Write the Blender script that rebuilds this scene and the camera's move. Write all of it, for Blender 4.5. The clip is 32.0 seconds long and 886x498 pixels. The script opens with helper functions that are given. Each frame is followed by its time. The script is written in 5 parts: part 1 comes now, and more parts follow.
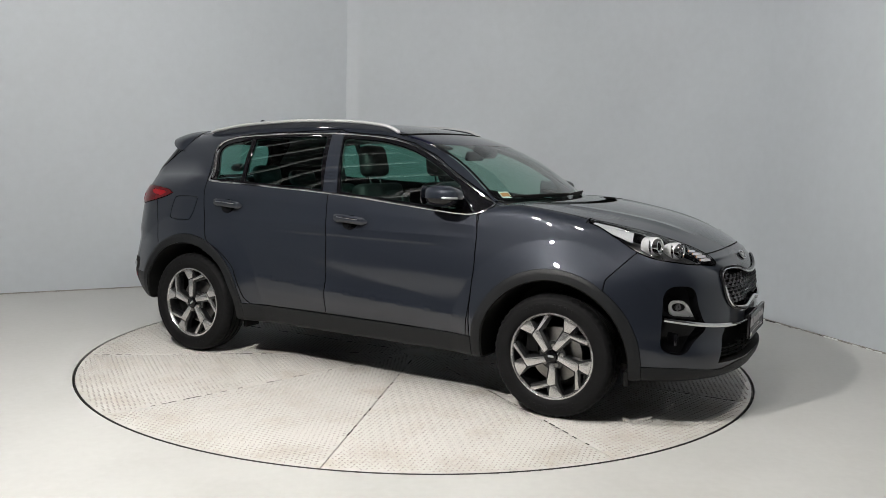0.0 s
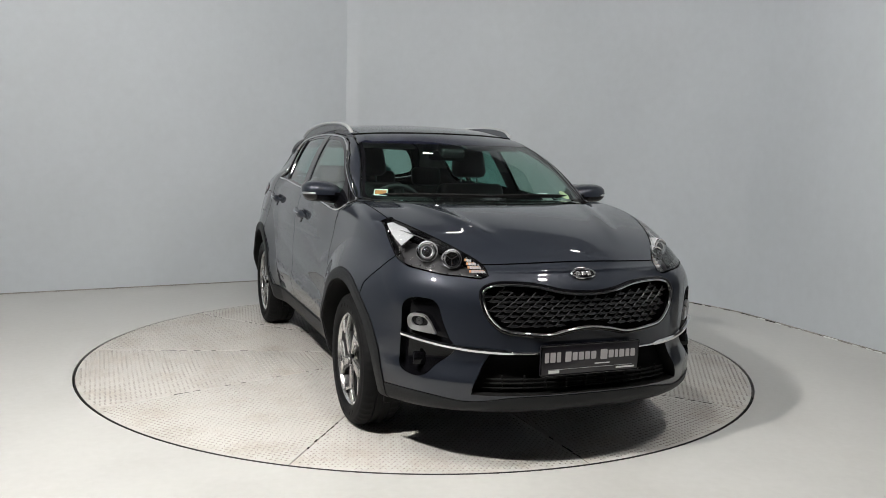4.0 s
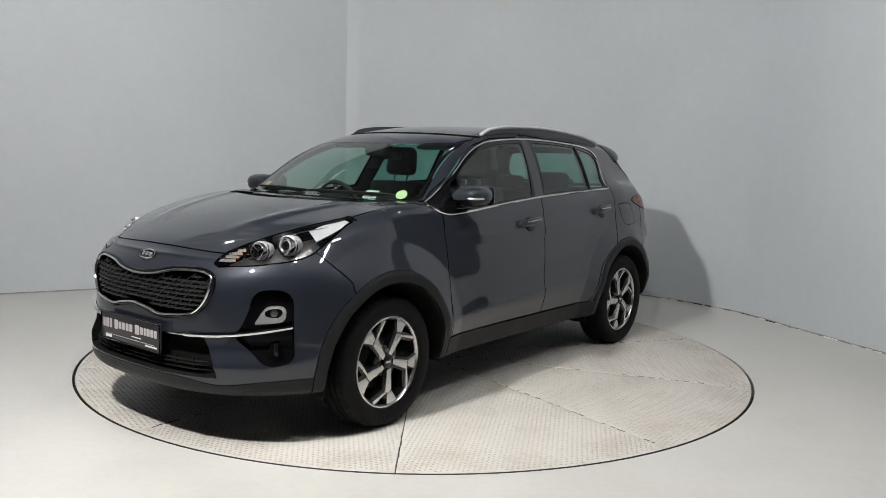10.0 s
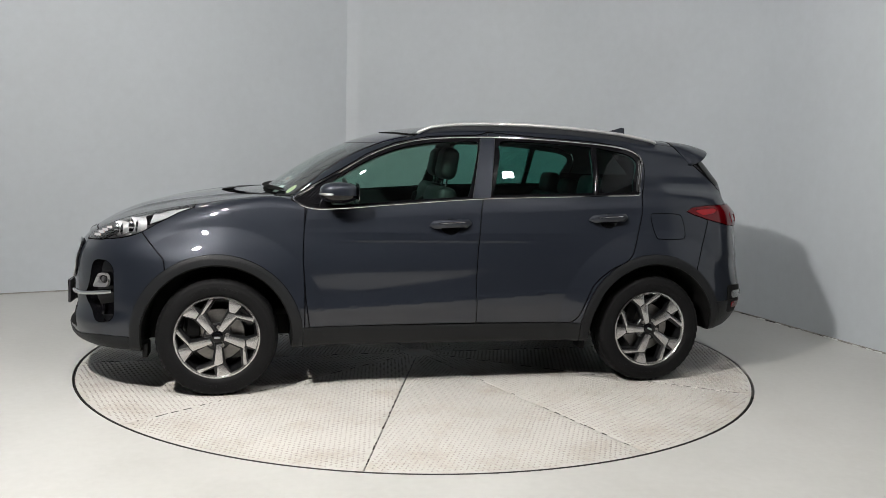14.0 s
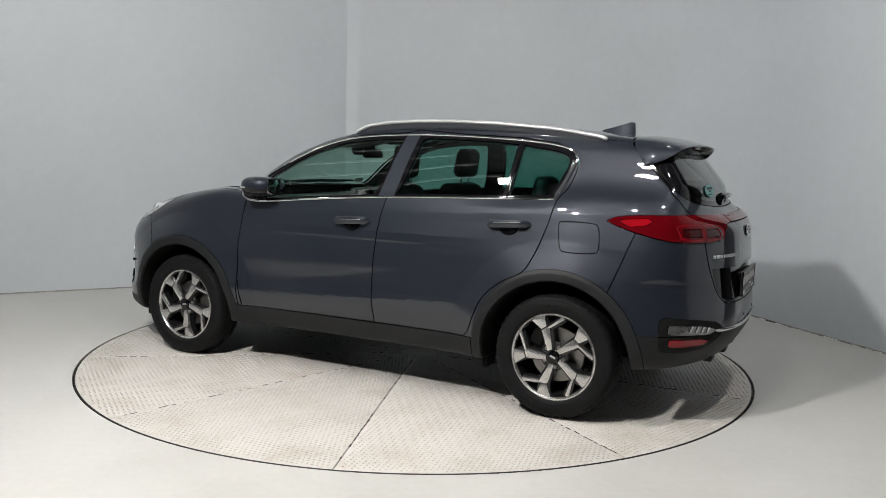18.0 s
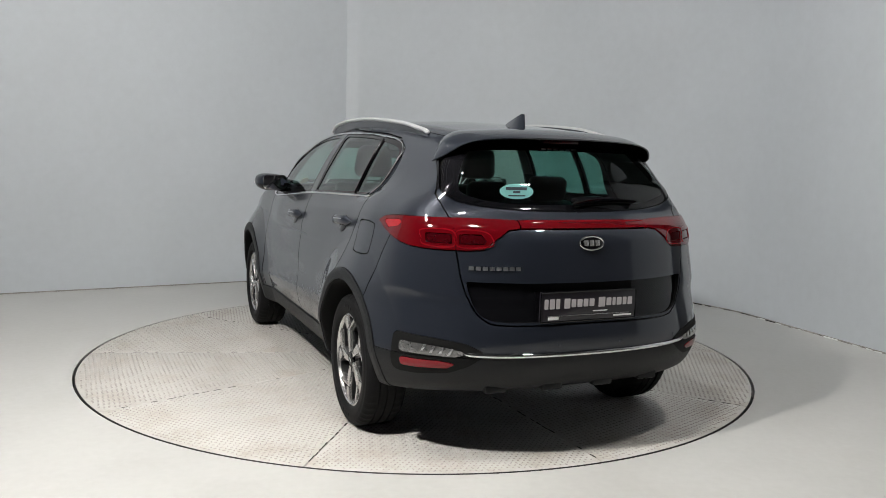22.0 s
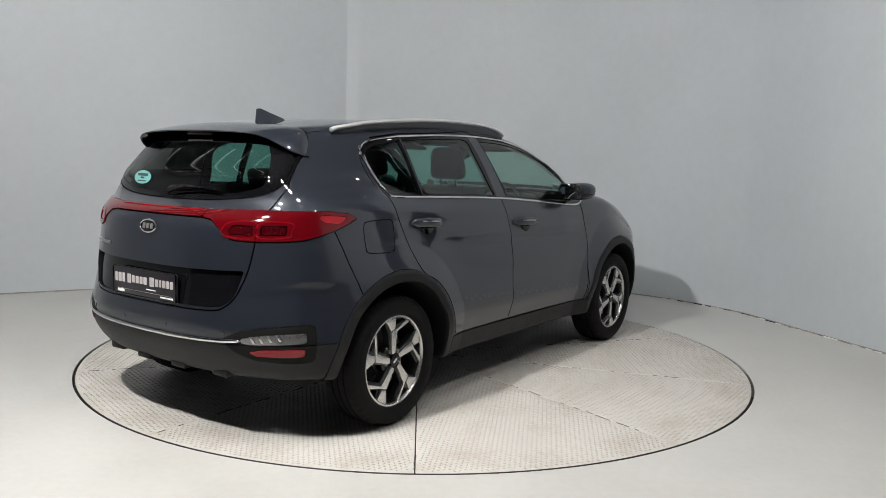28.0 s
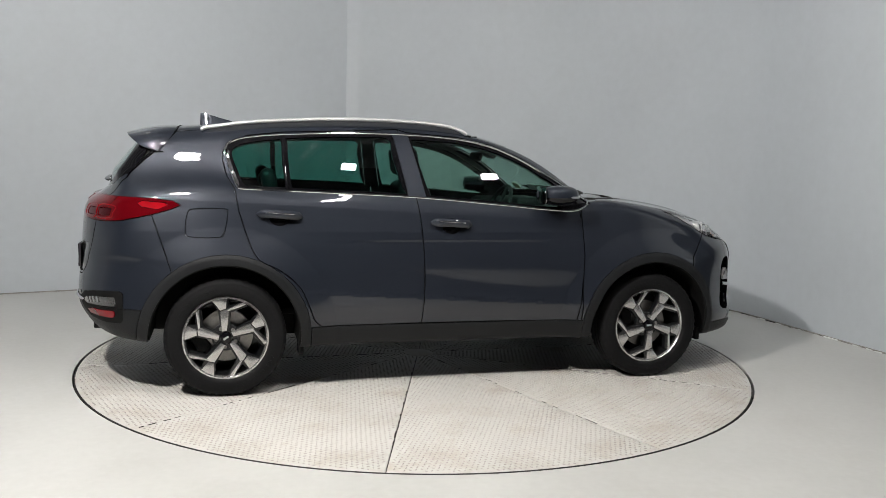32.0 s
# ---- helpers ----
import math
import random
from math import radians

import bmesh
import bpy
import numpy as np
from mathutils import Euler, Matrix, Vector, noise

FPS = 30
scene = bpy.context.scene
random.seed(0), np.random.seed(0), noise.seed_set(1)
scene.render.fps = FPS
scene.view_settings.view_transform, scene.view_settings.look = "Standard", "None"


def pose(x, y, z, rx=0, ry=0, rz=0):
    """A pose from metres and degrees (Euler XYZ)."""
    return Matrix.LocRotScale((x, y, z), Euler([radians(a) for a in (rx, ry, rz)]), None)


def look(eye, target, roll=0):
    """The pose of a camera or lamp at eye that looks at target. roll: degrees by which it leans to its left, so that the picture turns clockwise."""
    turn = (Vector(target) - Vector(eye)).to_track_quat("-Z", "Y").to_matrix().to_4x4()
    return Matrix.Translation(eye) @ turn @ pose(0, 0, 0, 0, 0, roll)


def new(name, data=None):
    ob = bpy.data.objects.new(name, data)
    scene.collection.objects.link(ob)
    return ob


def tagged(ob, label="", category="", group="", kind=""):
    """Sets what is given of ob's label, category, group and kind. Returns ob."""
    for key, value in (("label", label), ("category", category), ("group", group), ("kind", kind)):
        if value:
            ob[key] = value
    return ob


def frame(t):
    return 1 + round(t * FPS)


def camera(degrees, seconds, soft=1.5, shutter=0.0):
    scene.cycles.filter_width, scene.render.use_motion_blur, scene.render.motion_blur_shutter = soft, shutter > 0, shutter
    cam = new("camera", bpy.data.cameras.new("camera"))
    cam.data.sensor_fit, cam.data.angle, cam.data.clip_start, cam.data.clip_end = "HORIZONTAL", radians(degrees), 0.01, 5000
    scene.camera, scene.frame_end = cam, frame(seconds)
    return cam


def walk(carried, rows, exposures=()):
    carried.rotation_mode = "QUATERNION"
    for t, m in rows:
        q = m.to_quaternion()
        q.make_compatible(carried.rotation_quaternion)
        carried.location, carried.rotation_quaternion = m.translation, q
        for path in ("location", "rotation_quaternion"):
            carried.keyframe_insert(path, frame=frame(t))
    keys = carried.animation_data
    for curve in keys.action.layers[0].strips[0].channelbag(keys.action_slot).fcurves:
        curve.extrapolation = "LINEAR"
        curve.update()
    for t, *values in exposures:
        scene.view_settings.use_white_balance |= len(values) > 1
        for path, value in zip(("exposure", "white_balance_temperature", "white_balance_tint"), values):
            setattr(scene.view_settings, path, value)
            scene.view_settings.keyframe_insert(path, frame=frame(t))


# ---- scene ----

# ---------------------------------------------------------------- camera
EYE = (0.0, -5.774, 1.422)
PAN, PITCH, ROLL = radians(1.582), radians(6.652), 1.560
AIM = (EYE[0] + math.sin(PAN), EYE[1] + math.cos(PAN), EYE[2] - math.tan(PITCH))
cam = camera(56.6, 32.0, 0.5)
walk(cam, [(0, look(EYE, AIM, ROLL)), (32, look(EYE, AIM, ROLL))])
scene.view_settings.exposure = 0.0


def heading(t):
    """Compass turn of the turntable, in degrees, at t seconds."""
    return -30.50 - 9.887 * t + 0.00203 * (t - 16) ** 2


# ---------------------------------------------------------------- world
world = bpy.data.worlds.new("world")
scene.world = world
world.use_nodes = True
world.node_tree.nodes["Background"].inputs[0].default_value = (0.5, 0.55, 0.6, 1)
world.node_tree.nodes["Background"].inputs[1].default_value = 0.01


# ---------------------------------------------------------------- materials
def material(name, color, rough=0.5, metal=0.0, coat=0.0, var=0.15, scale=6.0, fine=80.0, bump=0.0, spec=0.5, emit=0.0, rvar=0.1,
             tint=None, piece=0.0, specks=0.0, aniso=0.0, coat_rough=0.02, coat_ior=1.5, rust=0.0, rust_tint=(0.36, 0.29, 0.22)):
    """A principled surface, its colour varied at two scales, with fine relief and uneven gloss."""
    m = bpy.data.materials.new(name)
    m.use_nodes = True
    nt = m.node_tree
    b = nt.nodes["Principled BSDF"]
    tc = nt.nodes.new("ShaderNodeTexCoord")

    def tex(s, detail):
        n = nt.nodes.new("ShaderNodeTexNoise")
        n.inputs["Scale"].default_value, n.inputs["Detail"].default_value = s, detail
        nt.links.new(tc.outputs["Object"], n.inputs["Vector"])
        return n.outputs["Fac"]

    def math_node(op, a, bb):
        n = nt.nodes.new("ShaderNodeMath")
        n.operation = op
        for i, v in enumerate((a, bb)):
            if isinstance(v, (int, float)):
                n.inputs[i].default_value = v
            else:
                nt.links.new(v, n.inputs[i])
        return n.outputs[0]

    big, small = tex(scale, 4), tex(fine, 3)
    mix = math_node("ADD", math_node("MULTIPLY", big, 0.65), math_node("MULTIPLY", small, 0.35))
    if piece:
        oi = nt.nodes.new("ShaderNodeObjectInfo")
        mix = math_node("ADD", mix, math_node("MULTIPLY", math_node("SUBTRACT", oi.outputs["Random"], 0.5), piece))
    ramp = nt.nodes.new("ShaderNodeMapRange")
    ramp.inputs["From Min"].default_value, ramp.inputs["From Max"].default_value = 0.25, 0.75
    ramp.inputs["To Min"].default_value, ramp.inputs["To Max"].default_value = 0, 1
    nt.links.new(mix, ramp.inputs["Value"])
    cm = nt.nodes.new("ShaderNodeMix")
    cm.data_type = "RGBA"
    low = [c * (1 - var) for c in color]
    high = [min(1, c * (1 + var)) for c in (tint or color)]
    cm.inputs["A"].default_value, cm.inputs["B"].default_value = (*low, 1), (*high, 1)
    nt.links.new(ramp.outputs[0], cm.inputs["Factor"])
    shade = cm.outputs["Result"]
    if specks:
        # sparse small marks and scuffs
        vo = nt.nodes.new("ShaderNodeTexVoronoi")
        vo.inputs["Scale"].default_value = specks
        nt.links.new(tc.outputs["Object"], vo.inputs["Vector"])
        sep = nt.nodes.new("ShaderNodeSeparateColor")
        nt.links.new(vo.outputs["Color"], sep.inputs[0])
        size = math_node("MULTIPLY", math_node("MAXIMUM", math_node("SUBTRACT", sep.outputs[0], 0.62), 0.0), 0.07)
        spot = math_node("MULTIPLY", math_node("LESS_THAN", vo.outputs["Distance"], size), math_node("MULTIPLY", sep.outputs[1], 0.55))
        dk = nt.nodes.new("ShaderNodeMix")
        dk.data_type = "RGBA"
        dk.inputs["B"].default_value = (0.20, 0.18, 0.15, 1)
        nt.links.new(spot, dk.inputs["Factor"])
        nt.links.new(shade, dk.inputs["A"])
        shade = dk.outputs["Result"]
    if rust:
        # worn, dirty patches broken up by finer grain
        patch = nt.nodes.new("ShaderNodeMapRange")
        patch.inputs["From Min"].default_value, patch.inputs["From Max"].default_value = 0.52, 0.72
        patch.inputs["To Min"].default_value, patch.inputs["To Max"].default_value = 0.0, rust
        nt.links.new(math_node("ADD", math_node("MULTIPLY", tex(2.6, 9), 0.75), math_node("MULTIPLY", tex(26.0, 6), 0.30)), patch.inputs["Value"])
        wm = nt.nodes.new("ShaderNodeMix")
        wm.data_type = "RGBA"
        wm.inputs["B"].default_value = (*rust_tint, 1)
        nt.links.new(patch.outputs[0], wm.inputs["Factor"])
        nt.links.new(shade, wm.inputs["A"])
        shade = wm.outputs["Result"]
    nt.links.new(shade, b.inputs["Base Color"])
    rr = nt.nodes.new("ShaderNodeMapRange")
    rr.inputs["To Min"].default_value, rr.inputs["To Max"].default_value = max(0.0, rough * (1 - rvar)), min(1, rough * (1 + rvar))
    nt.links.new(big, rr.inputs["Value"])
    nt.links.new(rr.outputs[0], b.inputs["Roughness"])
    b.inputs["Metallic"].default_value = metal
    b.inputs["Coat Weight"].default_value = coat
    b.inputs["Coat Roughness"].default_value = coat_rough
    b.inputs["Coat IOR"].default_value = coat_ior
    b.inputs["Specular IOR Level"].default_value = spec
    b.inputs["Anisotropic"].default_value = aniso
    if emit:
        b.inputs["Emission Color"].default_value = (*color, 1)
        b.inputs["Emission Strength"].default_value = emit
    if bump:
        bp = nt.nodes.new("ShaderNodeBump")
        bp.inputs["Strength"].default_value, bp.inputs["Distance"].default_value = min(1, bump), 0.002 * max(1, bump)
        nt.links.new(small, bp.inputs["Height"])
        nt.links.new(bp.outputs[0], b.inputs["Normal"])
    return m


def clear(name, color, gloss=1.0, ior=1.45):
    """Thin tinted glass: it lets light straight through and mirrors by Fresnel."""
    m = bpy.data.materials.new(name)
    m.use_nodes = True
    nt = m.node_tree
    nt.nodes.remove(nt.nodes["Principled BSDF"])
    out = nt.nodes["Material Output"]
    tr, gl = nt.nodes.new("ShaderNodeBsdfTransparent"), nt.nodes.new("ShaderNodeBsdfGlossy")
    tr.inputs[0].default_value = (*color, 1)
    gl.inputs["Roughness"].default_value = 0.01
    gl.inputs["Color"].default_value = (gloss, gloss, gloss, 1)
    lw, mx = nt.nodes.new("ShaderNodeLayerWeight"), nt.nodes.new("ShaderNodeMixShader")
    lw.inputs["Blend"].default_value = 0.5
    pw, ad = nt.nodes.new("ShaderNodeMath"), nt.nodes.new("ShaderNodeMath")
    pw.operation, ad.operation = "POWER", "MULTIPLY_ADD"
    pw.inputs[1].default_value = 4.5
    ad.inputs[1].default_value, ad.inputs[2].default_value = 0.92, ior * 0.045
    nt.links.new(lw.outputs["Facing"], pw.inputs[0])
    nt.links.new(pw.outputs[0], ad.inputs[0])
    nt.links.new(ad.outputs[0], mx.inputs[0])
    nt.links.new(tr.outputs[0], mx.inputs[1])
    nt.links.new(gl.outputs[0], mx.inputs[2])
    nt.links.new(mx.outputs[0], out.inputs[0])
    return m


M = dict(
    paint=material("car paint", (0.0152, 0.0188, 0.0275), 0.42, 0.30, spec=0.22, coat=1.0, coat_rough=0.008, coat_ior=1.55, var=0.10, scale=900, fine=2500, rvar=0.1),
    clad=material("grained black plastic", (0.0098, 0.0106, 0.0118), 0.50, spec=0.24, var=0.12, scale=8, fine=500, bump=0.25),
    gloss=material("gloss black plastic", (0.004, 0.004, 0.005), 0.06, spec=0.36, var=0.1),
    black=material("matt black plastic", (0.0045, 0.0045, 0.0045), 0.70, spec=0.18, var=0.25, scale=10, fine=200, bump=0.2),
    rubber=material("tyre rubber", (0.0055, 0.0055, 0.006), 0.70, spec=0.16, var=0.35, scale=9, fine=120, bump=0.3),
    chrome=material("chrome", (0.72, 0.72, 0.73), 0.06, 1.0, var=0.05),
    rail=material("silver rail lacquer", (0.50, 0.51, 0.52), 0.30, 0.45, coat=0.4, var=0.06, fine=300),
    satin=material("satin aluminium", (0.62, 0.63, 0.64), 0.28, 1.0, var=0.06, fine=300),
    alloy=material("machined alloy", (0.56, 0.555, 0.55), 0.26, 0.9, var=0.07, fine=300, coat=0.3),
    alloy_dark=material("dark wheel paint", (0.010, 0.0105, 0.0115), 0.30, 0.4, coat=0.5, var=0.1),
    steel=material("brake steel", (0.27, 0.26, 0.25), 0.38, 0.9, var=0.25, scale=30, fine=200),
    glass=clear("window glass", (0.46, 0.64, 0.58)),
    privacy=clear("privacy glass", (0.22, 0.46, 0.41)),
    lens=clear("clear lens", (0.95, 0.95, 0.95), ior=0.6),
    red_bright=material("bright red lens", (0.24, 0.003, 0.007), 0.10, spec=0.4, coat=0.3, var=0.05, scale=30),
    red=material("red lens", (0.078, 0.0011, 0.0030), 0.06, spec=0.35, coat=0.25, var=0.05, scale=30),
    red_dark=material("dark red lens", (0.036, 0.0010, 0.0025), 0.10, spec=0.35, coat=0.25, var=0.05, scale=30),
    amber=material("painted reflection of the amber bulb", (0.90, 0.44, 0.22), 0.25, 0.15, var=0.3, scale=60),
    silver=material("lamp reflector", (0.75, 0.76, 0.77), 0.12, 1.0, var=0.1, scale=40),
    red_mid=material("red light guide", (0.17, 0.002, 0.006), 0.10, spec=0.35, coat=0.25, var=0.05, scale=30),
    lamp_white=material("frosted lamp lens", (0.40, 0.415, 0.43), 0.25, coat=0.5, var=0.1, scale=60),
    ribbed=material("clear ribbed lamp", (0.22, 0.22, 0.22), 0.12, 0.7, coat=0.5, var=0.3, scale=38, fine=120),
    cell=material("dark satin mesh", (0.070, 0.071, 0.075), 0.30, 0.80, var=0.15, scale=40),
    bowl=material("bright lamp bowl", (0.70, 0.71, 0.73), 0.25, 0.35, coat=1.0, var=0.15, scale=60),
    tube=material("glowing light tube", (1.0, 0.98, 0.95), 0.5, var=0.0, emit=1.3),
    # ticks darkened for wear and rust, and for the tiny shadows they cast
    tick=material("worn tread tick with its small shadow painted in", (0.40, 0.375, 0.345), 0.5, var=0.3, scale=3, fine=40),
    cabin=material("dark cabin plastic", (0.018, 0.019, 0.020), 0.60, var=0.25, fine=300, bump=0.2),
    lining=material("grey roof lining", (0.17, 0.17, 0.165), 0.9, var=0.15, fine=400),
    fabric=material("black seat leather", (0.020, 0.020, 0.021), 0.50, var=0.3, scale=15, fine=300, bump=0.4),
    white=material("white paper", (0.75, 0.77, 0.75), 0.6, var=0.06),
    yellow=material("pale yellow paper", (0.72, 0.72, 0.42), 0.6, var=0.1, scale=40),
    bezel=material("grey lamp bezel", (0.10, 0.10, 0.105), 0.28, 0.7, var=0.15, scale=20),
    fog_silver=material("silver lamp plastic", (0.34, 0.34, 0.345), 0.28, 0.7, coat=0.2, var=0.08, scale=20),
    orange=material("orange print", (0.62, 0.22, 0.08), 0.6, var=0.1),
    teal=material("pale teal vinyl", (0.14, 0.35, 0.33), 0.5, var=0.08),
    ink=material("dark ink", (0.02, 0.03, 0.04), 0.6, var=0.1),
    bar=material("pale grey lettering", (0.42, 0.40, 0.41), 0.5, var=0.06),
    plate=material("black plate", (0.012, 0.010, 0.014), 0.35, coat=0.4, var=0.15),
    wall=material("pale grey wall paint", (0.470, 0.502, 0.532), 0.58, var=0.065, scale=1.3, fine=12, bump=0.05, rvar=0.2, specks=2.6, rust=0.10, rust_tint=(0.36, 0.39, 0.42)),
    floor=material("pale grey painted floor", (0.535, 0.533, 0.513), 0.34, var=0.085, scale=1.6, fine=22, bump=0.05, rvar=0.45, specks=3.4, rust=0.16, rust_tint=(0.40, 0.385, 0.35)),
    deck=material("white painted tread plate", (0.555, 0.545, 0.518), 0.48, var=0.10, scale=2.2, fine=55, bump=0.12, piece=0.16, specks=11.0, tint=(0.560, 0.540, 0.508), rust=0.55),
    seam=material("grey dusty seam", (0.27, 0.26, 0.24), 0.85, var=0.65, scale=7, fine=30),
    sunband=material("dark blue glass band", (0.006, 0.007, 0.018), 0.06, coat=0.5, var=0.1),
    gap=material("dark joint", (0.015, 0.014, 0.013), 0.8, var=0.3),
    grime=material("rusty joint dirt", (0.016, 0.011, 0.008), 0.85, var=0.5, scale=9, fine=40),
    ceiling=material("dark ribbed ceiling sheet", (0.09, 0.09, 0.095), 0.5, var=0.05, scale=1.0, fine=20),
    led=material("led panel", (1.0, 0.97, 0.93), 0.5, var=0.0, emit=2450.0),
    led2=material("led panel soft", (1.0, 0.97, 0.93), 0.5, var=0.0, emit=440.0),
    # the two fills are for unseen panels added to brighten the walls
    wall_fill=material("unseen wall fill panel", (1.0, 0.97, 0.93), 0.5, var=0.0, emit=34.0),
    left_fill=material("unseen left wall fill panel", (1.0, 0.97, 0.93), 0.5, var=0.0, emit=95.0),
    led4=material("led panel dim", (1.0, 0.97, 0.93), 0.5, var=0.0, emit=450.0),
    dark_floor=material("dark hall floor", (0.10, 0.10, 0.104), 0.6, var=0.2, scale=1.5, fine=30),
    # black of the lower intake, and shade put into the rims of the shut gaps
    black_and_shade=material("matt black of the intake and of shut-gap shade", (0.004, 0.004, 0.004), 0.8, spec=0.1, var=0.2),
    crystal=material("moulded clear reflector", (0.66, 0.67, 0.69), 0.22, 0.25, coat=0.5, var=0.2, scale=60),
    clear_rib=material("clear moulded lamp facet", (0.52, 0.53, 0.54), 0.16, 0.8, var=0.2, scale=60),
    dark_wall=material("dark unlit hall wall", (0.14, 0.14, 0.147), 0.7, var=0.1, scale=0.7),
)


# ---------------------------------------------------------------- mesh helpers
def mesh_from(name, verts, faces, mats, normals=None, smooth=True):
    me = bpy.data.meshes.new(name)
    me.from_pydata([tuple(v) for v in verts], [], [tuple(f) for f in faces])
    for m in (mats if isinstance(mats, (list, tuple)) else [mats]):
        me.materials.append(m)
    if smooth:
        me.polygons.foreach_set("use_smooth", [True] * len(me.polygons))
    me.update()
    if normals is not None:
        me.normals_split_custom_set_from_vertices([tuple(n) for n in normals])
    return me


def part_mesh(name, me, parent, label=""):
    ob = new(name, me)
    ob.parent = parent
    return tagged(ob, label)


def part(name, bm, mat, parent, label="", smooth=True, angle=35.0):
    """Links a bmesh as one mesh object under a thing or a part."""
    me = bpy.data.meshes.new(name)
    if smooth:
        for e in bm.edges:
            e.smooth = len(e.link_faces) != 2 or e.calc_face_angle(0) < radians(angle)
        for f in bm.faces:
            f.smooth = True
    bm.to_mesh(me)
    bm.free()
    for m in (mat if isinstance(mat, (list, tuple)) else [mat]):
        me.materials.append(m)
    return part_mesh(name, me, parent, label)


def bm_box(sx, sy, sz, bevel=0.0, at=(0, 0, 0), segs=2, m=None):
    bm = bmesh.new()
    bmesh.ops.create_cube(bm, size=1.0, matrix=Matrix.Diagonal((sx, sy, sz, 1)))
    if bevel:
        bmesh.ops.bevel(bm, geom=bm.edges[:], offset=bevel, segments=segs, profile=0.5, affect="EDGES")
    bmesh.ops.transform(bm, matrix=(m or Matrix()) if m else Matrix.Translation(at), verts=bm.verts[:])
    return bm


def bm_lathe(profile, steps=48, axis="Y", caps=False):
    """Turns a list of (radius, along) round an axis."""
    bm = bmesh.new()
    rings = []
    for r, a in profile:
        ring = []
        for k in range(steps):
            t = 2 * math.pi * k / steps
            c, s = r * math.cos(t), r * math.sin(t)
            ring.append(bm.verts.new((c, a, s) if axis == "Y" else (c, s, a)))
        rings.append(ring)
    for a, b in zip(rings, rings[1:]):
        for k in range(steps):
            bm.faces.new((a[k], b[k], b[(k + 1) % steps], a[(k + 1) % steps]))
    if caps:
        bm.faces.new(rings[0])
        bm.faces.new(rings[-1][::-1])
    bmesh.ops.recalc_face_normals(bm, faces=bm.faces[:])
    return bm


def bm_sweep(points, rx, rz=None, closed=False, sides=10, up=(0, 0, 1), taper=True):
    """A tube of elliptic section (rx across, rz along up) through the points."""
    rz = rz or rx
    bm = bmesh.new()
    pts = [Vector(p) for p in points]
    n = len(pts)
    rings = []
    for i, p in enumerate(pts):
        a = pts[(i - 1) % n] if closed or i else p
        b = pts[(i + 1) % n] if closed or i < n - 1 else p
        d = (b - a).normalized()
        u = Vector(up)
        s = d.cross(u)
        s = s.normalized() if s.length > 1e-4 else Vector((1, 0, 0))
        u = s.cross(d).normalized()
        k = 1.0
        if taper and not closed:
            k = 0.25 if i in (0, n - 1) else 1.0
        rings.append([bm.verts.new(p + s * rx * k * math.cos(2 * math.pi * j / sides) + u * rz * k * math.sin(2 * math.pi * j / sides)) for j in range(sides)])
    pairs = list(zip(rings, rings[1:])) + ([(rings[-1], rings[0])] if closed else [])
    for a, b in pairs:
        for j in range(sides):
            bm.faces.new((a[j], a[(j + 1) % sides], b[(j + 1) % sides], b[j]))
    if not closed:
        bm.faces.new(rings[0])
        bm.faces.new(rings[-1][::-1])
    bmesh.ops.recalc_face_normals(bm, faces=bm.faces[:])
    return bm


def bm_plate(outline, depth, bevel=0.0, m=None):
    """A flat plate: outline in its x-y plane, pushed out along z."""
    bm = bmesh.new()
    f = bm.faces.new([bm.verts.new((x, y, 0)) for x, y in outline])
    r = bmesh.ops.extrude_face_region(bm, geom=[f])
    top = [v for v in r["geom"] if isinstance(v, bmesh.types.BMVert)]
    bmesh.ops.translate(bm, verts=top, vec=(0, 0, depth))
    bmesh.ops.recalc_face_normals(bm, faces=bm.faces[:])
    if bevel:
        es = [e for e in bm.edges if all(v in top for v in e.verts)]
        bmesh.ops.bevel(bm, geom=es, offset=bevel, segments=2, profile=0.5, affect="EDGES")
    if m:
        bmesh.ops.transform(bm, matrix=m, verts=bm.verts[:])
    return bm


def bm_join(*bms):
    out = bmesh.new()
    for b in bms:
        me = bpy.data.meshes.new("tmp")
        b.to_mesh(me)
        b.free()
        out.from_mesh(me)
        bpy.data.meshes.remove(me)
    return out


def smooth_line(pts, n=8, closed=False):
    """A Catmull-Rom line through the points."""
    P = np.asarray(pts, float)
    m = len(P)
    out = []
    for i in range(m if closed else m - 1):
        p0 = P[(i - 1) % m] if closed or i else 2 * P[0] - P[1]
        p1, p2 = P[i], P[(i + 1) % m]
        p3 = P[(i + 2) % m] if closed or i < m - 2 else 2 * P[-1] - P[-2]
        t = np.linspace(0, 1, n, endpoint=False)[:, None]
        out.append(0.5 * (2 * p1 + (p2 - p0) * t + (2 * p0 - 5 * p1 + 4 * p2 - p3) * t ** 2 + (3 * p1 - p0 - 3 * p2 + p3) * t ** 3))
    if not closed:
        out.append(P[-1:])
    return np.concatenate(out)


# ---------------------------------------------------------------- room
LEFT = [(-7.3, 0.18), (-5.6, 1.05), (-3.92, 1.91), (-1.87, 2.96), (-0.86, 3.477)]
MIDDLE = smooth_line([(-0.86, 3.477), (0.0, 3.60), (0.8, 3.54), (1.45, 3.30), (2.0, 2.93), (2.45, 2.57), (2.75, 2.25), (3.00, 1.88), (3.10, 1.63)], 8)
RIGHT = [(3.54, 0.27), (3.676, -0.15), (3.935, -0.95), (4.2, -1.77), (4.7, -3.4)]
WALL = np.concatenate([LEFT[:-1], MIDDLE, RIGHT])
CORNERS = (len(LEFT) - 1, len(LEFT) - 2 + len(MIDDLE))
